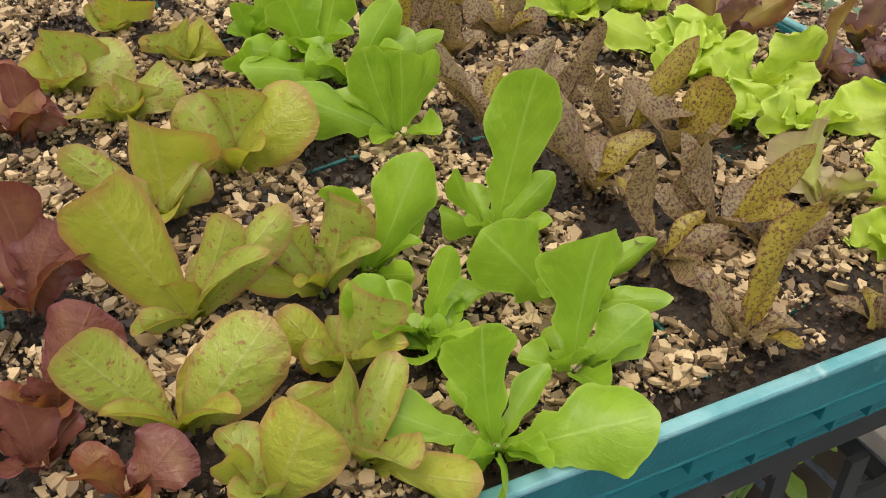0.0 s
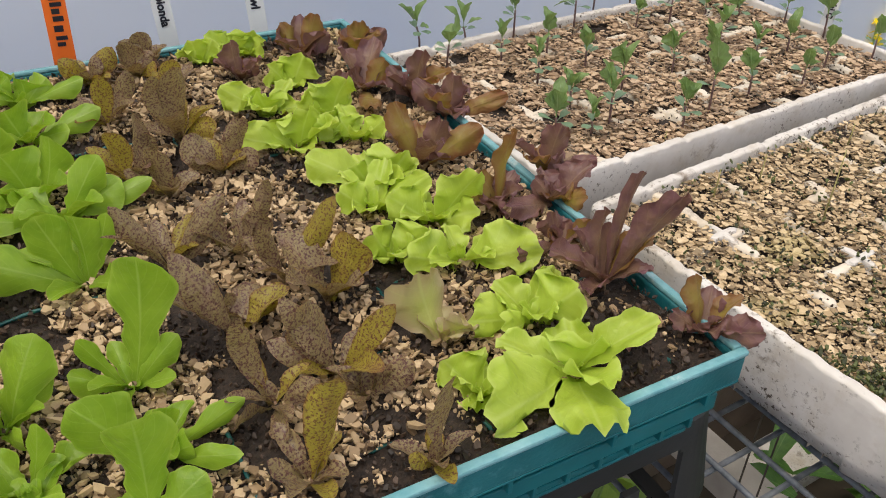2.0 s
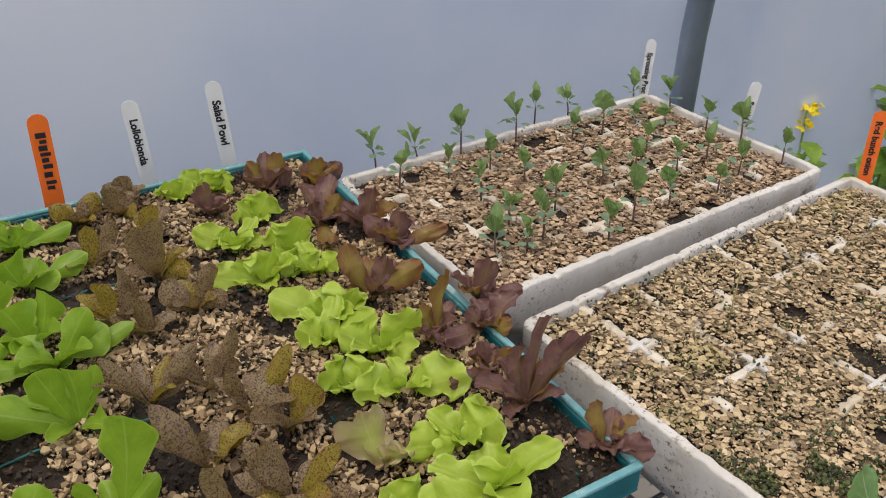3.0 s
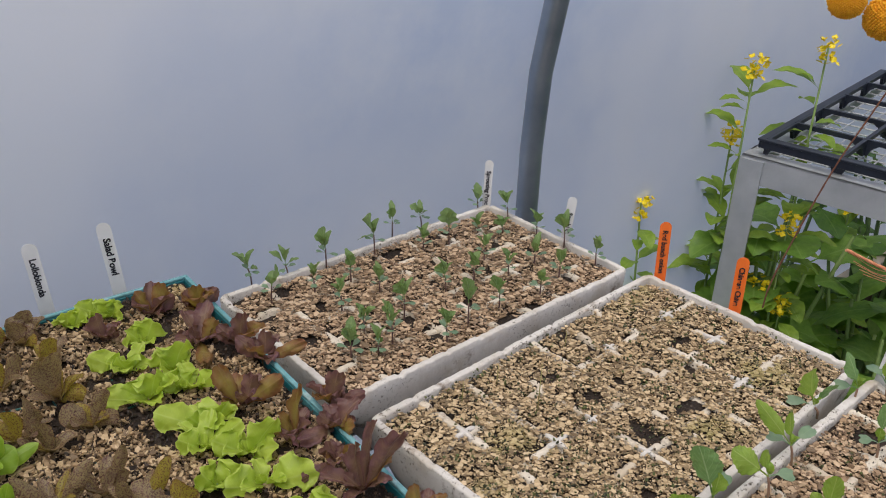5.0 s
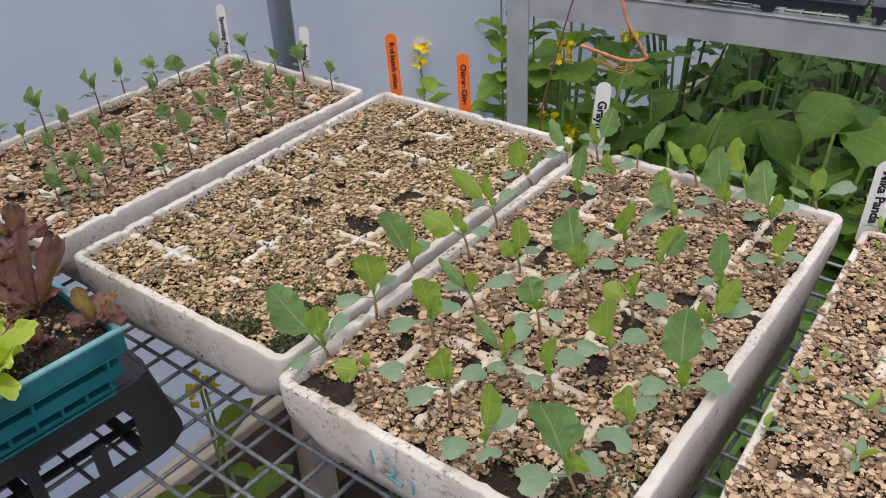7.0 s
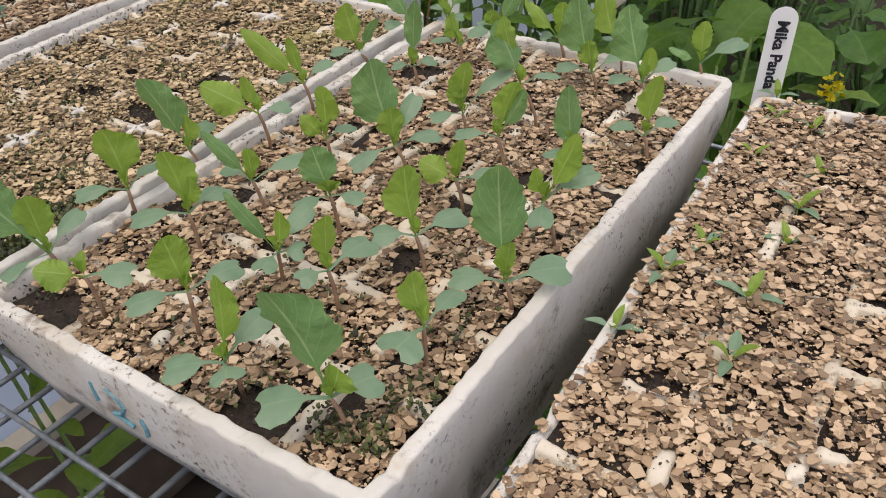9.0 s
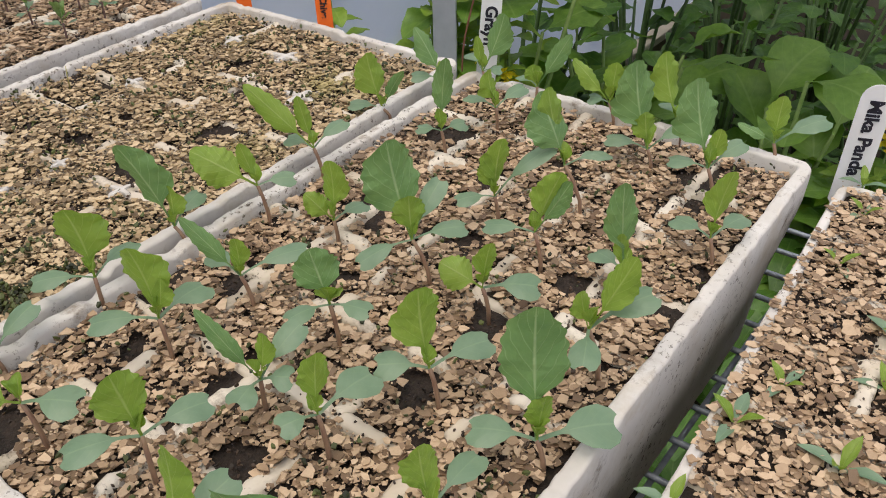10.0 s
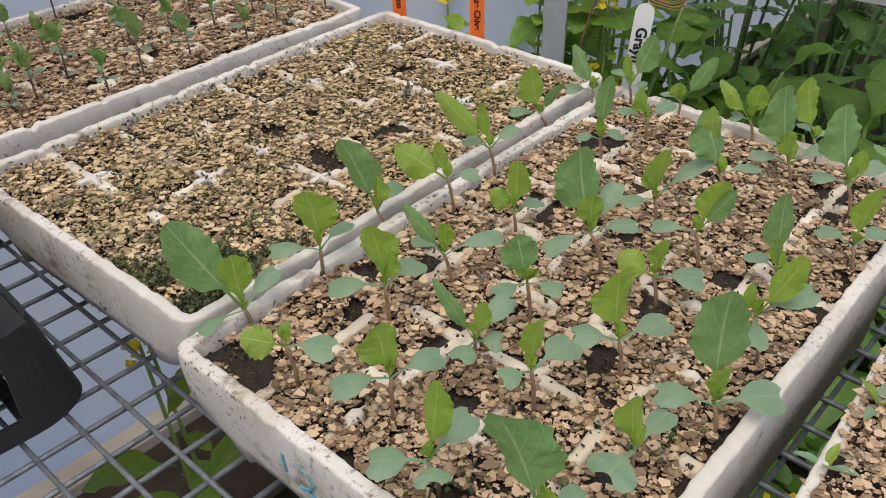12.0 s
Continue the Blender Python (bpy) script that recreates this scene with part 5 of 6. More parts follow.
def plant_label(x, y, z, lean, length, wide, orange, face, text="", bars=(), up=0.5, size=0.0085):
    """A tongue-shaped plastic label stuck in the tray. lean: the top's offset in millimetres; face: the heading that its front looks to."""
    top = Vector((lean[0], lean[1], lean[2])) / 1000
    yaxis = top.normalized()
    normal = Vector((math.cos(radians(face)), math.sin(radians(face)), 0))
    normal = (normal - yaxis * normal.dot(yaxis)).normalized()
    xaxis = yaxis.cross(normal)
    m = Matrix((xaxis, yaxis, normal)).transposed().to_4x4()
    m.translation = (x, y, z)
    colour = "orange" if orange else "white"
    r = root("plant_label", m, f"{colour} plastic plant label with black handwriting, stuck upright in a tray", "plant label", "plant labels")
    long = top.length
    bm = bmesh.new()
    out = [(-wide / 2, -0.012), (0, -0.024), (wide / 2, -0.012), (wide / 2, long - wide / 2)]
    out += [(wide / 2 * math.cos(a), long - wide / 2 + wide / 2 * math.sin(a)) for a in [math.pi * k / 10 for k in range(1, 10)]]
    out += [(-wide / 2, long - wide / 2)]
    f = bm.faces.new([bm.verts.new((a, b, 0)) for a, b in out])
    ext = bmesh.ops.extrude_face_region(bm, geom=[f])
    bmesh.ops.translate(bm, verts=[v for v in ext["geom"] if isinstance(v, bmesh.types.BMVert)], vec=(0, 0, -0.0007))
    bmesh.ops.recalc_face_normals(bm, faces=bm.faces)
    part("blade", bm, M_ORANGE if orange else M_WHITE, r)
    if text:
        ob = part("writing", words(text, size), M_INK, r, "black handwritten variety name")
        ob.matrix_local = pose(0, long * up, 0.0003, 0, 0, -90)
    if bars:
        part("writing", strokes(bars, long, wide), M_INK, r, "black scrawl").location = (0, 0, 0.0003)


SCRAWL = ((0.80, 0.74, 0.5), (0.72, 0.68, 0.34), (0.66, 0.60, 0.42), (0.58, 0.54, 0.5), (0.52, 0.47, 0.34), (0.45, 0.40, 0.46), (0.36, 0.30, 0.4), (0.26, 0.22, 0.5), (0.20, 0.16, 0.36))
plant_label(-0.155, 0.305, 0.8885, (2, 0, 68), 0.068, 0.0138, True, 256, bars=SCRAWL)
plant_label(-0.085, 0.303, 0.8885, (-4, 1, 62), 0.062, 0.0126, False, 250, text="Lollobionda", up=0.46, size=0.0080)
plant_label(-0.025, 0.285, 0.8885, (-5, 2, 68), 0.068, 0.0124, False, 245, text="Salad Bowl", up=0.50, size=0.0086)
plant_label(0.413, 0.214, 0.8525, (1, -1, 66), 0.066, 0.0100, False, 215, text="Sprouting Broc", up=0.46, size=0.0072)
plant_label(0.409, 0.094, 0.8525, (3, -4, 58), 0.058, 0.0104, False, 219, text="Senshi C", up=0.45, size=0.0072)
plant_label(0.410, -0.028, 0.8525, (-1, 2, 68), 0.068, 0.0116, True, 213, text="Red bunch onion", up=0.50, size=0.0072)
plant_label(0.401, -0.116, 0.8525, (-1, 1, 64), 0.064, 0.0118, True, 208, text="Chinese Chive", up=0.50, size=0.0072)
plant_label(0.382, -0.262, 0.8525, (2, -4, 67), 0.067, 0.0130, False, 205, text="Grayh", up=0.55, size=0.0105)
plant_label(0.371, -0.494, 0.8460, (1, -2, 57), 0.057, 0.0166, False, 198, text="Mika Panda", up=0.46, size=0.0098)
plant_label(0.345, -0.576, 0.8460, (2, -6, 64), 0.064, 0.0160, False, 190, text="bat", up=0.22, size=0.0105)

# ---- blue marker strokes on the end of the grubby tray ----
bm = bmesh.new()
for pts in (((0.147, 0.0, 0.0715), (0.146, 0.0, 0.0610)), ((0.137, 0.0, 0.0725), (0.131, 0.0, 0.0695), (0.128, 0.0, 0.0655), (0.131, 0.0, 0.0605), (0.137, 0.0, 0.0580), (0.131, 0.0, 0.0575), (0.125, 0.0, 0.0560)), ((0.118, 0.0, 0.0640), (0.1165, 0.0, 0.0600), (0.117, 0.0, 0.0550))):
    for a, b in zip(pts, pts[1:]):
        tube(bm, [(0.0006, a[0], a[2]), (0.0006, b[0], b[2])], 0.0010, 6)
mark = part("marker_strokes", bm, M_BLUEINK, None)
mark.matrix_world = TRAY_C
tagged(mark, "blurred blue marker strokes on the foam end wall", "marking")

# ---- teal net cords across the compost ----
def net_cord(pts):
    bm = bmesh.new()
    tube(bm, pts, 0.0009, 6)
    ob = part("net_cord", bm, M_NET, None, smooth=True)
    ob.matrix_world = TEAL
    tagged(ob, "dark teal plastic net cord half buried in compost", "net cord", "cords of the buried net")


for k in range(9):
    y = 0.028 + 0.0425 * k
    net_cord([(0.02 + 0.056 * i, y + rng.uniform(-0.002, 0.002), TEAL_RIM - 0.0080 + rng.uniform(-0.004, 0.005)) for i in range(11)])
for k in range(14):
    x = 0.022 + 0.0425 * k
    net_cord([(x + rng.uniform(-0.002, 0.002), 0.014 + 0.041 * i, TEAL_RIM - 0.0080 + rng.uniform(-0.004, 0.005)) for i in range(10)])


# ---- foot board of the tunnel ----
def footboard():
    bm = boxes((-3.9, -0.046, 0.0, 7.9, -0.012, 0.258), bevel=0.004)
    ob = part("foot_board", bm, M_WOOD, None)
    ob.matrix_world = TUNNEL
    tagged(ob, "dark weathered timber board along the foot of the film", "board", kind="structure")
    bm = boxes((-3.9, -0.052, 0.259, 7.9, -0.012, 0.279), bevel=0.003)
    ob = part("batten", bm, M_PALEWOOD, None)
    ob.matrix_world = TUNNEL
    tagged(ob, "pale timber batten that clamps the film", "batten", kind="structure")


footboard()


# ---- the aluminium table with black carry trays ----
TABLE = pose(0.970, 0.137, 0, 0, 0, 1.0)
TABLE_Z = 0.805


def angle_bar(bm, x0, y0, x1, y1, z_top, drop, t=0.003, lip=0.03):
    """An L-section rail whose upright face lies on the line from (x0, y0) to (x1, y1)."""
    d = Vector((x1 - x0, y1 - y0, 0))
    n = Vector((-d.y, d.x, 0)).normalized()
    for a, b, za, zb in (((0, t), None, z_top - drop, z_top), ((0, lip), None, z_top - t, z_top)):
        vs = []
        for off in a:
            for p in (Vector((x0, y0, 0)), Vector((x1, y1, 0))):
                for z in (za, zb):
                    vs.append(bm.verts.new(p + n * off + Vector((0, 0, z))))
        for f in ((0, 1, 3, 2), (4, 6, 7, 5), (0, 2, 6, 4), (1, 5, 7, 3), (0, 4, 5, 1), (2, 3, 7, 6)):
            bm.faces.new([vs[i] for i in f])
    bmesh.ops.recalc_face_normals(bm, faces=bm.faces)


def metal_table():
    r = root("metal_table", TABLE, "aluminium angle-frame greenhouse table with a wire mesh top and rust spots", "table")
    w, d = 1.5, 1.9
    for k, seg in enumerate(((0, -d, 0, 0), (0, 0, w, 0), (w, 0, w, -d), (w, -d, 0, -d))):
        bm = bmesh.new()
        angle_bar(bm, seg[2], seg[3], seg[0], seg[1], TABLE_Z - 0.0006 * k, 0.046)
        part("rail", bm, M_ALU, r)
    for x, y, sx, sy in ((0, 0, 1, -1), (w, 0, -1, -1), (0, -d, 1, 1), (w, -d, -1, 1)):
        bm = boxes((x - 0.003 * sx, y, 0, x + 0.001 * sx, y + 0.038 * sy, TABLE_Z - 0.006), (x + 0.001 * sx, y - 0.003 * sy, 0, x + 0.036 * sx, y + 0.001 * sy, TABLE_Z - 0.006))
        bmesh.ops.recalc_face_normals(bm, faces=bm.faces)
        part("leg", bm, M_ALU, r)
    bm = bmesh.new()
    for i in range(int(w / 0.04)):
        tube(bm, [(0.02 + i * 0.04, -d + 0.02, TABLE_Z - 0.006), (0.02 + i * 0.04, -0.02, TABLE_Z - 0.006)], 0.0016, 5)
    for i in range(int(d / 0.025)):
        tube(bm, [(0.005, -0.02 - i * 0.025, TABLE_Z - 0.0035), (w - 0.005, -0.02 - i * 0.025, TABLE_Z - 0.0035)], 0.0014, 5)
    part("mesh_top", bm, M_TABLEWIRE, r, "galvanised wire mesh")


metal_table()


def carry_tray(x, y, nx=3, ny=5, cell=0.066):
    """A black carry tray: an outer wall and a lattice of open square pockets with cut-out webs."""
    r = root("carry_tray", TABLE @ pose(x, y, TABLE_Z), "blue-black plastic carry tray with open square pockets", "carry tray", "carry trays on the metal table")
    w, d, h = nx * cell + 0.012, ny * cell + 0.012, 0.028
    bm = bmesh.new()
    loop_bar(bm, -0.003, -d - 0.003, w + 0.003, 0.003, h - 0.004, h, 0.012, 0.001)
    loop_bar(bm, -0.001, -d - 0.001, w + 0.001, 0.001, h - 0.016, h - 0.004, 0.004, 0.001)
    part("rim", bm, M_NAVY, r)

    def web(length):
        """A lattice bar with a scalloped leg at each end."""
        bm = bmesh.new()
        e = length / 2
        right = [(e, 0.001), (e, h - 0.0005)]
        inner = [(e - 0.022, h - 0.008), (e - 0.018, h * 0.60), (e - 0.014, h * 0.52), (e - 0.010, h * 0.30), (e - 0.007, 0.001)]
        line = [(-e, h - 0.0005), (-e, 0.001)] + [(-x, z) for x, z in reversed(inner)] + inner + right
        f = bm.faces.new([bm.verts.new((x, -0.003, z)) for x, z in line])
        ext = bmesh.ops.extrude_face_region(bm, geom=[f])
        bmesh.ops.translate(bm, verts=[v for v in ext["geom"] if isinstance(v, bmesh.types.BMVert)], vec=(0, 0.006, 0))
        bmesh.ops.recalc_face_normals(bm, faces=bm.faces)
        return mesh_from(bm, "web")

    one = web(cell - 0.002)
    for i in range(nx):
        for j in range(ny + 1):
            ob = part("web", one, M_NAVY, r)
            ob.location = (0.006 + (i + 0.5) * cell, -0.006 - min(max(j, 0.03), ny - 0.03) * cell, 0)
    for i in range(nx + 1):
        for j in range(ny):
            ob = part("web", one, M_NAVY, r)
            ob.location, ob.rotation_euler = (0.006 + min(max(i, 0.03), nx - 0.03) * cell, -0.006 - (j + 0.5) * cell, 0.0005), (0, 0, math.pi / 2)


carry_tray(0.012, -0.020, 5, 2, 0.118)
carry_tray(0.012, -0.280, 5, 2, 0.118)
carry_tray(0.012, -0.540, 5, 1, 0.118)


def potted_red(x, y, size, seed):
    g = random.Random(seed)
    r = root("potted_plant", TABLE @ pose(x, y, TABLE_Z + 0.006), "black plastic pot with a small dark red leafy plant", "potted plant", "potted red plants on the carry tray")
    bm = bmesh.new()
    prof = [(0.040, 0), (0.050, 0.075), (0.0525, 0.075), (0.0525, 0.090), (0.0500, 0.090), (0.0480, 0.078), (0.047, 0.070)]
    rings = [[bm.verts.new((q * size * math.cos(a), q * size * math.sin(a), z * size)) for a in [6.2832 * k / 28 for k in range(28)]] for q, z in prof]
    for p, q in zip(rings, rings[1:]):
        for k in range(28):
            bm.faces.new((p[k], p[(k + 1) % 28], q[(k + 1) % 28], q[k]))
    bm.faces.new(rings[0][::-1])
    part("pot", bm, M_BLACK, r, smooth=False)
    bm = bmesh.new()
    bmesh.ops.create_circle(bm, cap_ends=True, radius=0.0475 * size, segments=24, matrix=Matrix.Translation((0, 0, 0.071 * size)))
    part("compost", bm, M_SOIL, r)
    for k in range(9):
        a = k * 2.4 + g.uniform(-0.3, 0.3)
        reach, up = g.uniform(0.02, 0.06), g.uniform(0.01, 0.06)
        s = Vector((0, 0, 0.071 * size))
        part("leaf", blades("leaf", [leaf_mesh(s + Vector((reach * math.cos(a), reach * math.sin(a), up)), g.uniform(0.014, 0.022), "B", bend=0.3, cup=0.25, ruffle=0.08, start=s, phase=a)]), L_BEET, r)


potted_red(0.072, -0.341, 1.0, 1)
potted_red(0.190, -0.336, 1.0, 2)
potted_red(0.308, -0.336, 1.0, 3)
potted_red(0.190, -0.462, 1.0, 4)


def onion_tray():
    m = TABLE @ pose(0.62, -0.10, TABLE_Z + 0.001)
    r = root("module_tray", m, "white foam module tray of thin grassy onion seedlings", "seed tray", "foam module trays on the bench")
    bm = bmesh.new()
    loop_bar(bm, 0, -0.22, 0.36, 0, 0, 0.055, 0.012, 0.003)
    part("side_wall", bm, M_FOAM, r)
    part("compost", boxes((0.012, -0.208, 0.001, 0.348, -0.012, 0.048)), M_SOIL, r)
    for i in range(8):
        for j in range(5):
            bm = bmesh.new()
            x, y = 0.03 + i * 0.043, -0.03 - j * 0.04
            for k in range(4):
                a = rng.uniform(0, 6.28)
                tube(bm, [(x, y, 0.046), (x + 0.004 * math.cos(a), y + 0.004 * math.sin(a), 0.075), (x + 0.014 * math.cos(a), y + 0.014 * math.sin(a), rng.uniform(0.085, 0.11))], 0.0011, 5, 0.0004)
            part("onion_tuft", bm, M_GREENSTEM, r)


onion_tray()


# ---- twine and hanging flower heads ----
def twine(name, pts, rad, mat, label, n=9):
    """A cord through the points, smoothed."""
    ps = [Vector(p) for p in pts]
    fine = []
    for i in range(len(ps) - 1):
        p0, p1, p2, p3 = ps[max(i - 1, 0)], ps[i], ps[i + 1], ps[min(i + 2, len(ps) - 1)]
        for k in range(n):
            t = k / n
            fine.append(0.5 * ((2 * p1) + (p2 - p0) * t + (2 * p0 - 5 * p1 + 4 * p2 - p3) * t * t + (3 * p1 - p0 - 3 * p2 + p3) * t ** 3))
    fine.append(ps[-1])
    bm = bmesh.new()
    if rad < 0.001:
        tube(bm, fine, rad, 5)
    else:
        # four slack strands laid round one another
        for q in range(4):
            line = []
            for i, p in enumerate(fine):
                d = (fine[min(i + 1, len(fine) - 1)] - fine[max(i - 1, 0)]).normalized()
                u = d.orthogonal().normalized()
                a = q * 1.571 + i * 0.55
                line.append(p + (u * math.cos(a) + d.cross(u) * math.sin(a)) * rad * (0.45 + 0.25 * noise.noise(p * 90 + Vector((q * 7, 0, 0)))))
            tube(bm, line, rad * 0.42, 6)
    return tagged(part(name, bm, mat, None, smooth=True), label, "twine", "hanging twine")


twine("twine", ((0.576, -0.135, 1.192), (0.586, -0.144, 1.118), (0.593, -0.152, 1.066), (0.605, -0.165, 1.018), (0.621, -0.184, 0.991), (0.645, -0.213, 0.983)), 0.0022, M_TWINE, "orange baler twine loop hanging from above")
twine("twine", ((0.589, -0.136, 1.191), (0.600, -0.145, 1.109), (0.602, -0.148, 1.075), (0.611, -0.157, 1.040), (0.627, -0.177, 1.035), (0.648, -0.204, 1.060)), 0.0016, M_TWINE, "orange baler twine loop hanging from above")
twine("twine", ((0.648, -0.216, 1.097), (0.635, -0.196, 1.037), (0.627, -0.185, 1.002), (0.617, -0.173, 0.994)), 0.0022, M_TWINE, "orange baler twine loop hanging from above")
twine("twine", ((0.622, -0.172, 0.992), (0.627, -0.178, 0.945), (0.637, -0.189, 0.890), (0.651, -0.204, 0.855), (0.655, -0.209, 0.841), (0.639, -0.189, 0.841), (0.617, -0.161, 0.856), (0.607, -0.148, 0.863)), 0.0024, M_TWINE, "loose tail of orange baler twine with a frayed end")
twine("twine_strand", ((0.657, -0.208, 0.841), (0.638, -0.184, 0.833), (0.616, -0.156, 0.849)), 0.0004, M_TWINE, "frayed strand of orange twine")
twine("twine_strand", ((0.653, -0.202, 0.841), (0.644, -0.190, 0.827), (0.621, -0.163, 0.839)), 0.0004, M_TWINE, "frayed strand of orange twine")
twine("twine_strand", ((0.659, -0.211, 0.841), (0.635, -0.180, 0.839), (0.612, -0.152, 0.859)), 0.0004, M_TWINE, "frayed strand of orange twine")
twine("twine_strand", ((0.650, -0.200, 0.840), (0.646, -0.194, 0.824), (0.625, -0.167, 0.833)), 0.0004, M_TWINE, "frayed strand of orange twine")
twine("twine_strand", ((0.656, -0.206, 0.841), (0.640, -0.187, 0.831), (0.618, -0.159, 0.845)), 0.0004, M_TWINE, "frayed strand of orange twine")
twine("knot", ((0.600, -0.163, 0.999), (0.606, -0.171, 0.994), (0.610, -0.176, 1.000), (0.614, -0.181, 0.995), (0.609, -0.175, 0.990), (0.602, -0.166, 0.994)), 0.0035, M_TWINE, "frayed knot of orange twine")
twine("cord", ((0.864, -0.109, 1.127), (0.864, -0.105, 1.058), (0.844, -0.077, 0.960), (0.828, -0.054, 0.886), (0.815, -0.035, 0.808), (0.800, -0.012, 0.696), (0.798, -0.008, 0.647)), 0.0014, M_BROWNCORD, "thin brown cord hanging slantwise")


def pompom(x, y, z, rad, seed):
    """A ball-shaped flower head, densely set with little florets."""
    g = random.Random(seed)
    bm = bmesh.new()
    bmesh.ops.create_icosphere(bm, subdivisions=3, radius=rad * 0.9)
    for k in range(760):
        c = 1 - 2 * (k + 0.5) / 760
        s, a = math.sqrt(1 - c * c), k * 2.39996
        d = Vector((s * math.cos(a), s * math.sin(a), c))
        q = d.to_track_quat("Z", "Y").to_matrix().to_4x4()
        bmesh.ops.create_icosphere(bm, subdivisions=1, radius=rad * 0.055 * g.uniform(0.7, 1.3), matrix=Matrix.Translation(d * rad * g.uniform(0.9, 0.98)) @ q @ Matrix.Diagonal((1, 1, 1.5, 1)))
    r = root("hanging_flower", pose(x, y, z), "round orange-yellow dried flower hung among orange twine", "dried flower", "hanging dried flowers")
    part("flower_head", bm, M_POM, r, smooth=True)
    bm = bmesh.new()
    tube(bm, [(0, 0, rad * 0.9), (0.001, -0.001, rad + 0.02), (0.003, -0.002, rad + 0.05)], 0.0012, 6)
    part("stalk", bm, M_BROWNCORD, r, smooth=True)


pompom(0.559, -0.141, 1.124, 0.0207, 0)
pompom(0.592, -0.182, 1.128, 0.0212, 1)
pompom(0.534, -0.110, 1.139, 0.0174, 2)


# ---- thin self-sown grass in the seam between two trays ----
def grass_sprout(x, y, z, lean, high):
    bm = bmesh.new()
    tube(bm, [(x, y, z - 0.004), (x + lean * 0.3, y, z + high * 0.6), (x + lean, y + lean * 0.4, z + high)], 0.0006, 5, 0.00025)
    tagged(part("grass_sprout", bm, M_DRYGRASS, None, smooth=True), "thin dry grass sprout standing between two foam trays", "grass sprout", "grass sprouts between the trays")


grass_sprout(0.105, -0.021, 0.858, 0.0020, 0.016)
grass_sprout(0.145, -0.025, 0.858, 0.0020, 0.015)
grass_sprout(0.140, -0.072, 0.852, 0.0020, 0.047)
grass_sprout(0.234, -0.032, 0.858, 0.0020, 0.012)
grass_sprout(0.139, 0.044, 0.852, 0.0020, 0.009)

# ---- garden plants behind the bench ----
def bush(x, y, high, n, size, seed, spread, mat, stem=M_GREENSTEM):
    """A broad-leaved garden plant: several stalks, each with large leaves."""
    g = random.Random(seed)
    r = root("leafy_plant", pose(x, y, 0), "tall green garden plant with broad leaves growing in the tunnel bed", "garden plant", "broad-leaved plants in the bed")
    bm = bmesh.new()
    sheets = []
    for k in range(n):
        a = k * 2.4 + g.uniform(-0.4, 0.4)
        h = high * g.uniform(0.35, 1.0)
        q = Vector((spread * g.uniform(0.1, 0.9) * math.cos(a), spread * g.uniform(0.1, 0.9) * math.sin(a), h))
        tube(bm, [(0.01 * math.cos(a), 0.01 * math.sin(a), 0), tuple(q * 0.5 + Vector((0, 0, h * 0.1))), tuple(q)], 0.006, 6, 0.003)
        for j in range(3):
            b = a + g.uniform(-1.3, 1.3)
            length = size * g.uniform(0.6, 1.1)
            s = q * (1 - 0.16 * j)
            tip = s + Vector((math.cos(b) * length * 0.85, math.sin(b) * length * 0.85, length * g.uniform(-0.35, 0.5)))
            sheets.append(leaf_mesh(tip, length * g.uniform(0.55, 0.8), "B", bend=g.uniform(0.1, 0.35), cup=g.uniform(-0.05, 0.2), ruffle=0.05, start=s, phase=b, twist=g.uniform(-0.5, 0.5), nu=12, nv=8))
    part("stem", bm, stem, r, smooth=True)
    part("foliage", blades("foliage", sheets), mat, r)


for k, (x, y, h) in enumerate(((1.116, 0.103, 0.675), (1.242, -0.059, 0.626), (1.068, -0.149, 0.522), (1.335, 0.180, 0.703), (1.484, -0.187, 0.646), (1.215, -0.338, 0.601), (1.661, 0.046, 0.699), (1.016, 0.020, 0.483),
                               (1.409, -0.483, 0.604), (1.744, -0.332, 0.665), (1.987, -0.069, 0.697), (1.150, -0.575, 0.504), (1.590, -0.720, 0.569), (1.925, -0.569, 0.629), (2.264, -0.268, 0.685), (1.396, -0.879, 0.528), (1.817, -1.013, 0.547), (2.294, -0.822, 0.620))):
    # near plants carry the film's daylight in their leaf colour; far ones stay darker
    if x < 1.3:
        bush(x, y, h, 10, 0.165, 40 + k, 0.16, L_BROAD_LIT)
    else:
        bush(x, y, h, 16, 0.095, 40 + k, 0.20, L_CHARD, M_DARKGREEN)


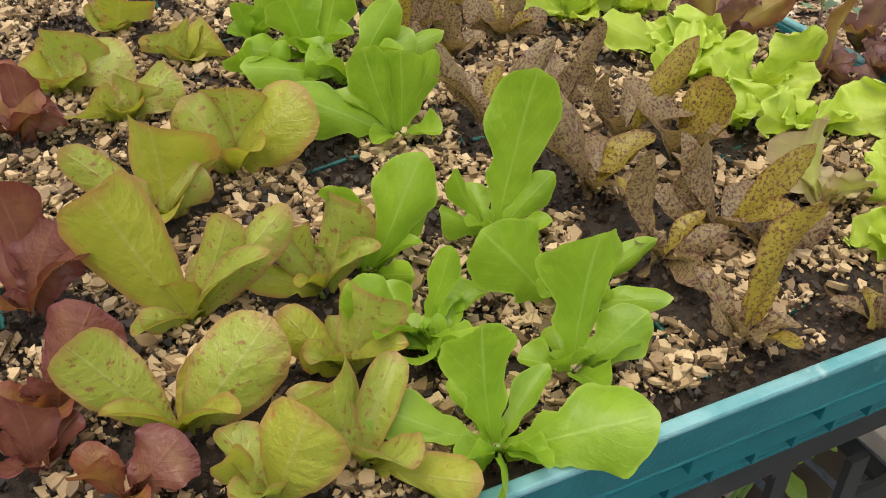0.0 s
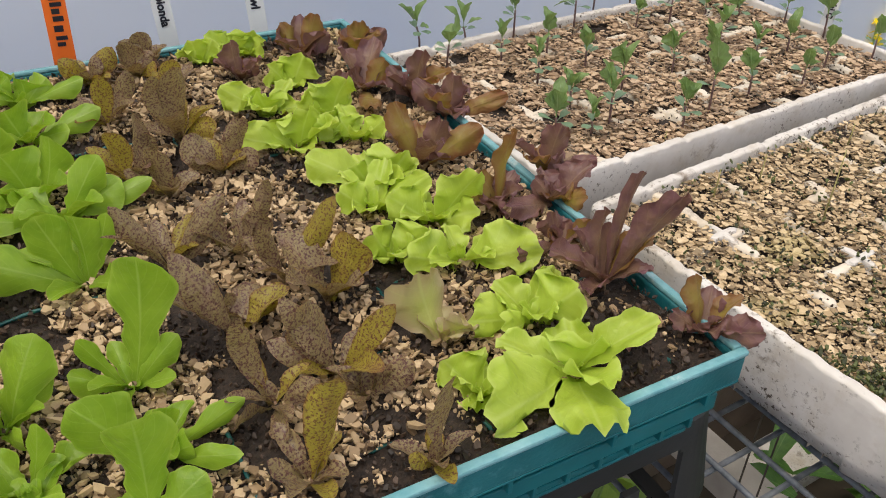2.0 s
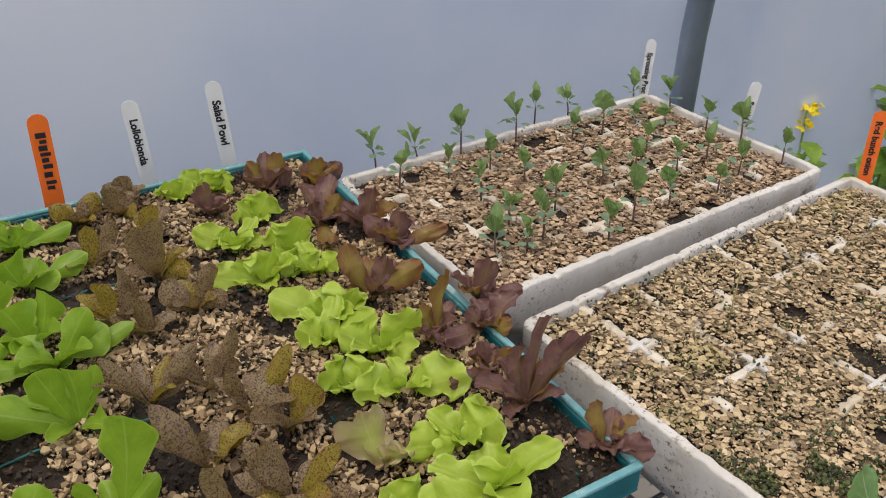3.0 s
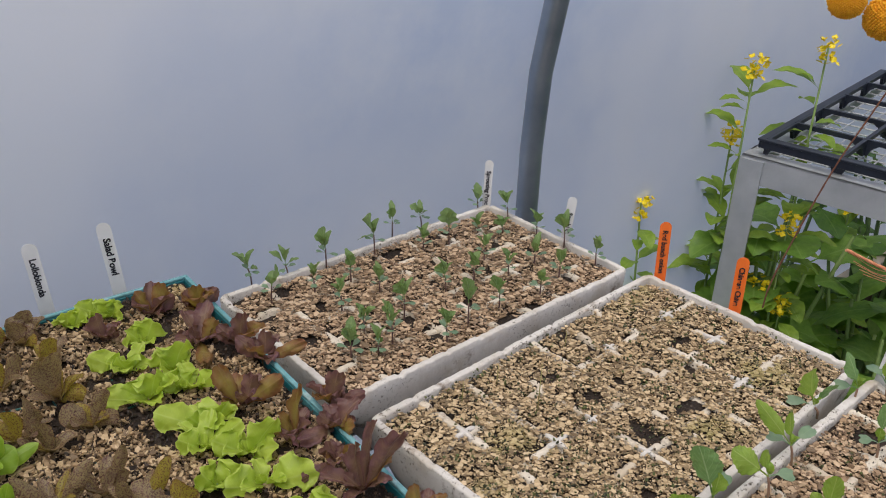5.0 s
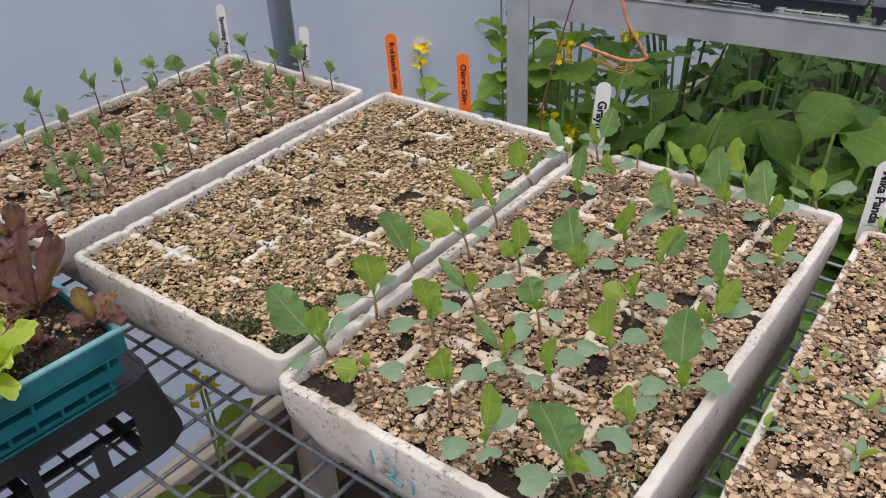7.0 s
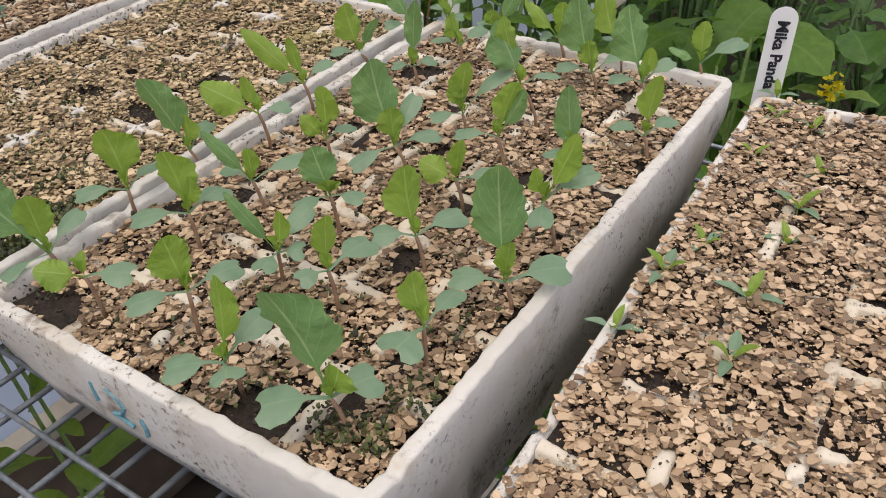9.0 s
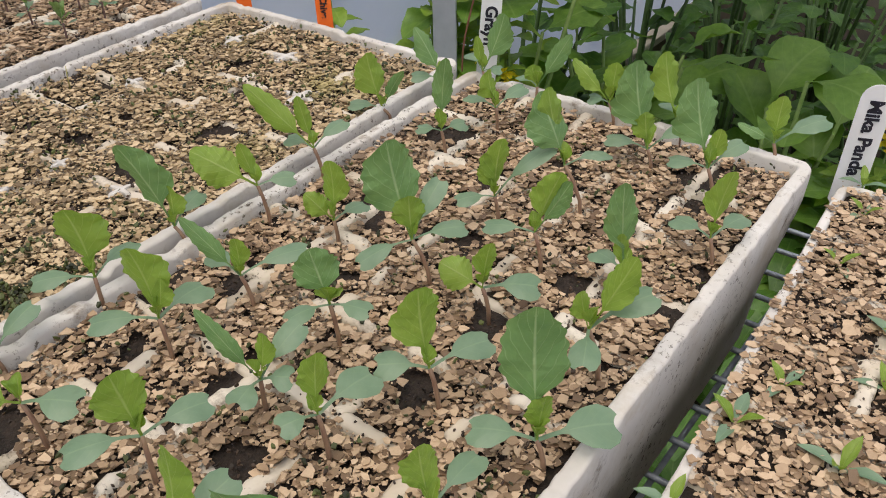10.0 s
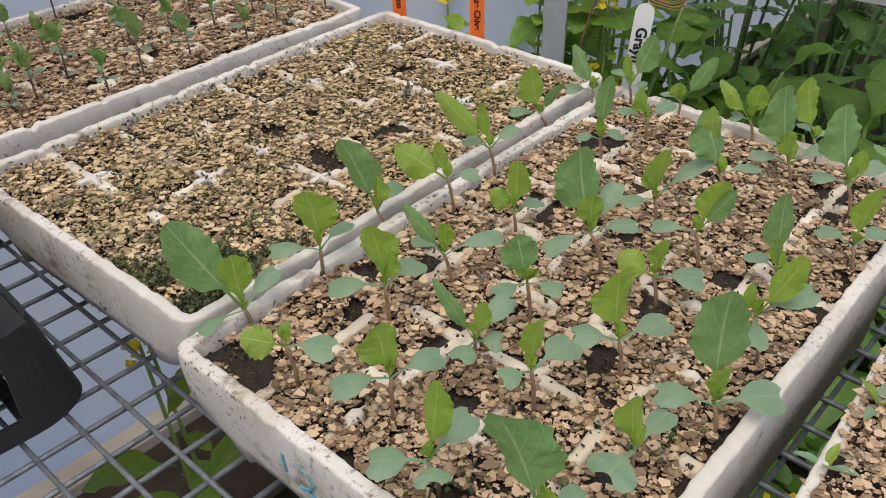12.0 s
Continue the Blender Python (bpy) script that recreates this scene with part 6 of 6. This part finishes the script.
def flower_stalk(x, y, high, seed, lean=(0.0, 0.0), leafy=30, heads=40):
    """A flowering brassica stalk: small leaves below, a loose head of four-petalled yellow flowers."""
    g = random.Random(seed)
    r = root("flower_stalk", pose(x, y, 0), "flowering stalk with a loose head of small yellow flowers", "flowering plant", "yellow flowering stalks")
    top = Vector((lean[0], lean[1], high))
    bm = bmesh.new()
    tube(bm, [(0, 0, 0), tuple(top * 0.5 + Vector((0.01, 0, 0))), tuple(top)], 0.004, 6, 0.0015)
    part("stalk", bm, M_GREENSTEM, r, smooth=True)
    sheets = []
    for k in range(leafy):
        s = top * g.uniform(0.40, 0.95)
        a = k * 2.4
        length = g.uniform(0.05, 0.115) * (1.25 - 0.6 * s.z / high)
        sheets.append(leaf_mesh(s + Vector((math.cos(a) * length, math.sin(a) * length, g.uniform(-0.02, 0.03))), length * 0.48, "B", bend=0.25, cup=0.15, ruffle=0.06, start=s, nu=10, nv=6))
    part("foliage", blades("foliage", sheets), L_STALK, r)
    verts, faces = [], []
    for k in range(heads):
        a, h = k * 2.4, g.uniform(-0.026, 0.012)
        c = top + Vector((math.cos(a) * g.uniform(0.004, 0.020), math.sin(a) * g.uniform(0.004, 0.020), h))
        q = Euler((g.uniform(-0.9, 0.9), g.uniform(-0.9, 0.9), a)).to_matrix()
        for p in range(4):
            b = p * math.pi / 2
            base = len(verts)
            for u, v, z in ((0, 0, 0), (0.0032, -0.0030, 0.001), (0.0058, 0, 0.0016), (0.0032, 0.0030, 0.001)):
                verts.append(tuple(c + q @ Vector((u * math.cos(b) - v * math.sin(b), u * math.sin(b) + v * math.cos(b), z))))
            faces.append((base, base + 1, base + 2, base + 3))
    me = bpy.data.meshes.new("blossom")
    me.from_pydata(verts, [], faces)
    part("blossom", me, M_YELLOW, r, "loose head of bright yellow flowers")


for k, (x, y, h, lx, ly) in enumerate(((1.027, 0.160, 0.937, 0.0, 0.007), (1.100, 0.077, 0.967, 0.0, 0.007), (1.020, 0.056, 0.693, 0.0, 0.000), (0.865, 0.215, 0.713, 0.0, 0.033), (1.019, 0.082, 0.564, 0.0, 0.000), (1.027, 0.040, 0.544, 0.0, 0.000), (1.045, 0.191, 0.812, 0.0, 0.000), (1.080, 0.144, 0.753, 0.0, 0.000),
                                       (1.302, 0.043, 0.645, 0.0, 0.000), (1.172, -0.459, 0.451, 0.0, 0.000), (1.228, -0.498, 0.484, 0.0, 0.000), (0.941, -0.276, 0.432, 0.0, 0.000))):
    flower_stalk(x, y, h, 80 + k, (lx, ly))
flower_stalk(0.344, -0.453, 0.552, 91, (0.0, 0.0), 6, 30)
flower_stalk(0.215, 0.170, 0.685, 95, (-0.115, -0.178), 4, 9)
flower_stalk(0.230, 0.150, 0.660, 96, (-0.112, -0.140), 4, 4)


def dry_weed(x, y, high, seed):
    """A dead weed: thin dark stems that fork near the top."""
    g = random.Random(seed)
    bm = bmesh.new()
    tube(bm, [(0, 0, 0), (0.004, 0.003, high * 0.6), (0.0, 0.0, high * 0.9)], 0.0014, 5, 0.0008)
    for k in range(7):
        z = high * g.uniform(0.86, 0.93)
        a = g.uniform(0, 6.28)
        tube(bm, [(0, 0, z), (0.012 * math.cos(a), 0.012 * math.sin(a), z + 0.014), (0.024 * math.cos(a), 0.024 * math.sin(a), z + g.uniform(0.02, 0.05))], 0.0007, 4, 0.0003)
    ob = part("dry_weed", bm, M_TWIG, None)
    ob.matrix_world = pose(x, y, 0)
    tagged(ob, "thin dark dead weed stems behind the trays", "dead weed", "dead weeds behind the trays")


dry_weed(0.402, 0.030, 0.880, 3)
dry_weed(0.421, 0.013, 0.859, 4)


def undergrowth():
    """Low weeds and far foliage that nobody could count."""
    g = random.Random(5)
    sheets = []
    for k in range(2300):
        far = k > 700
        if far:
            x, y = g.uniform(1.9, 4.4), g.uniform(-2.2, 0.25)
            y = min(y, 0.22 - 0.1175 * (x - 0.655))
            z = g.uniform(0.05, 0.30 + 0.16 * (x - 1.9))
        else:
            x, y = g.uniform(0.42, 1.5), g.uniform(-0.75, 0.05)
            z = g.uniform(0.02, 0.36)
        a = g.uniform(0, 6.28)
        length = g.uniform(0.05, 0.11)
        s = Vector((x, y, z))
        sheets.append(leaf_mesh(s + Vector((math.cos(a) * length, math.sin(a) * length, g.uniform(-0.03, 0.05))), length * g.uniform(0.25, 0.6), "S", bend=0.25, cup=0.1, start=s, nu=5, nv=4))
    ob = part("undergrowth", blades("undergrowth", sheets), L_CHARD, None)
    tagged(ob, "tangle of low green weeds and far foliage", "undergrowth", kind="stuff")


undergrowth()
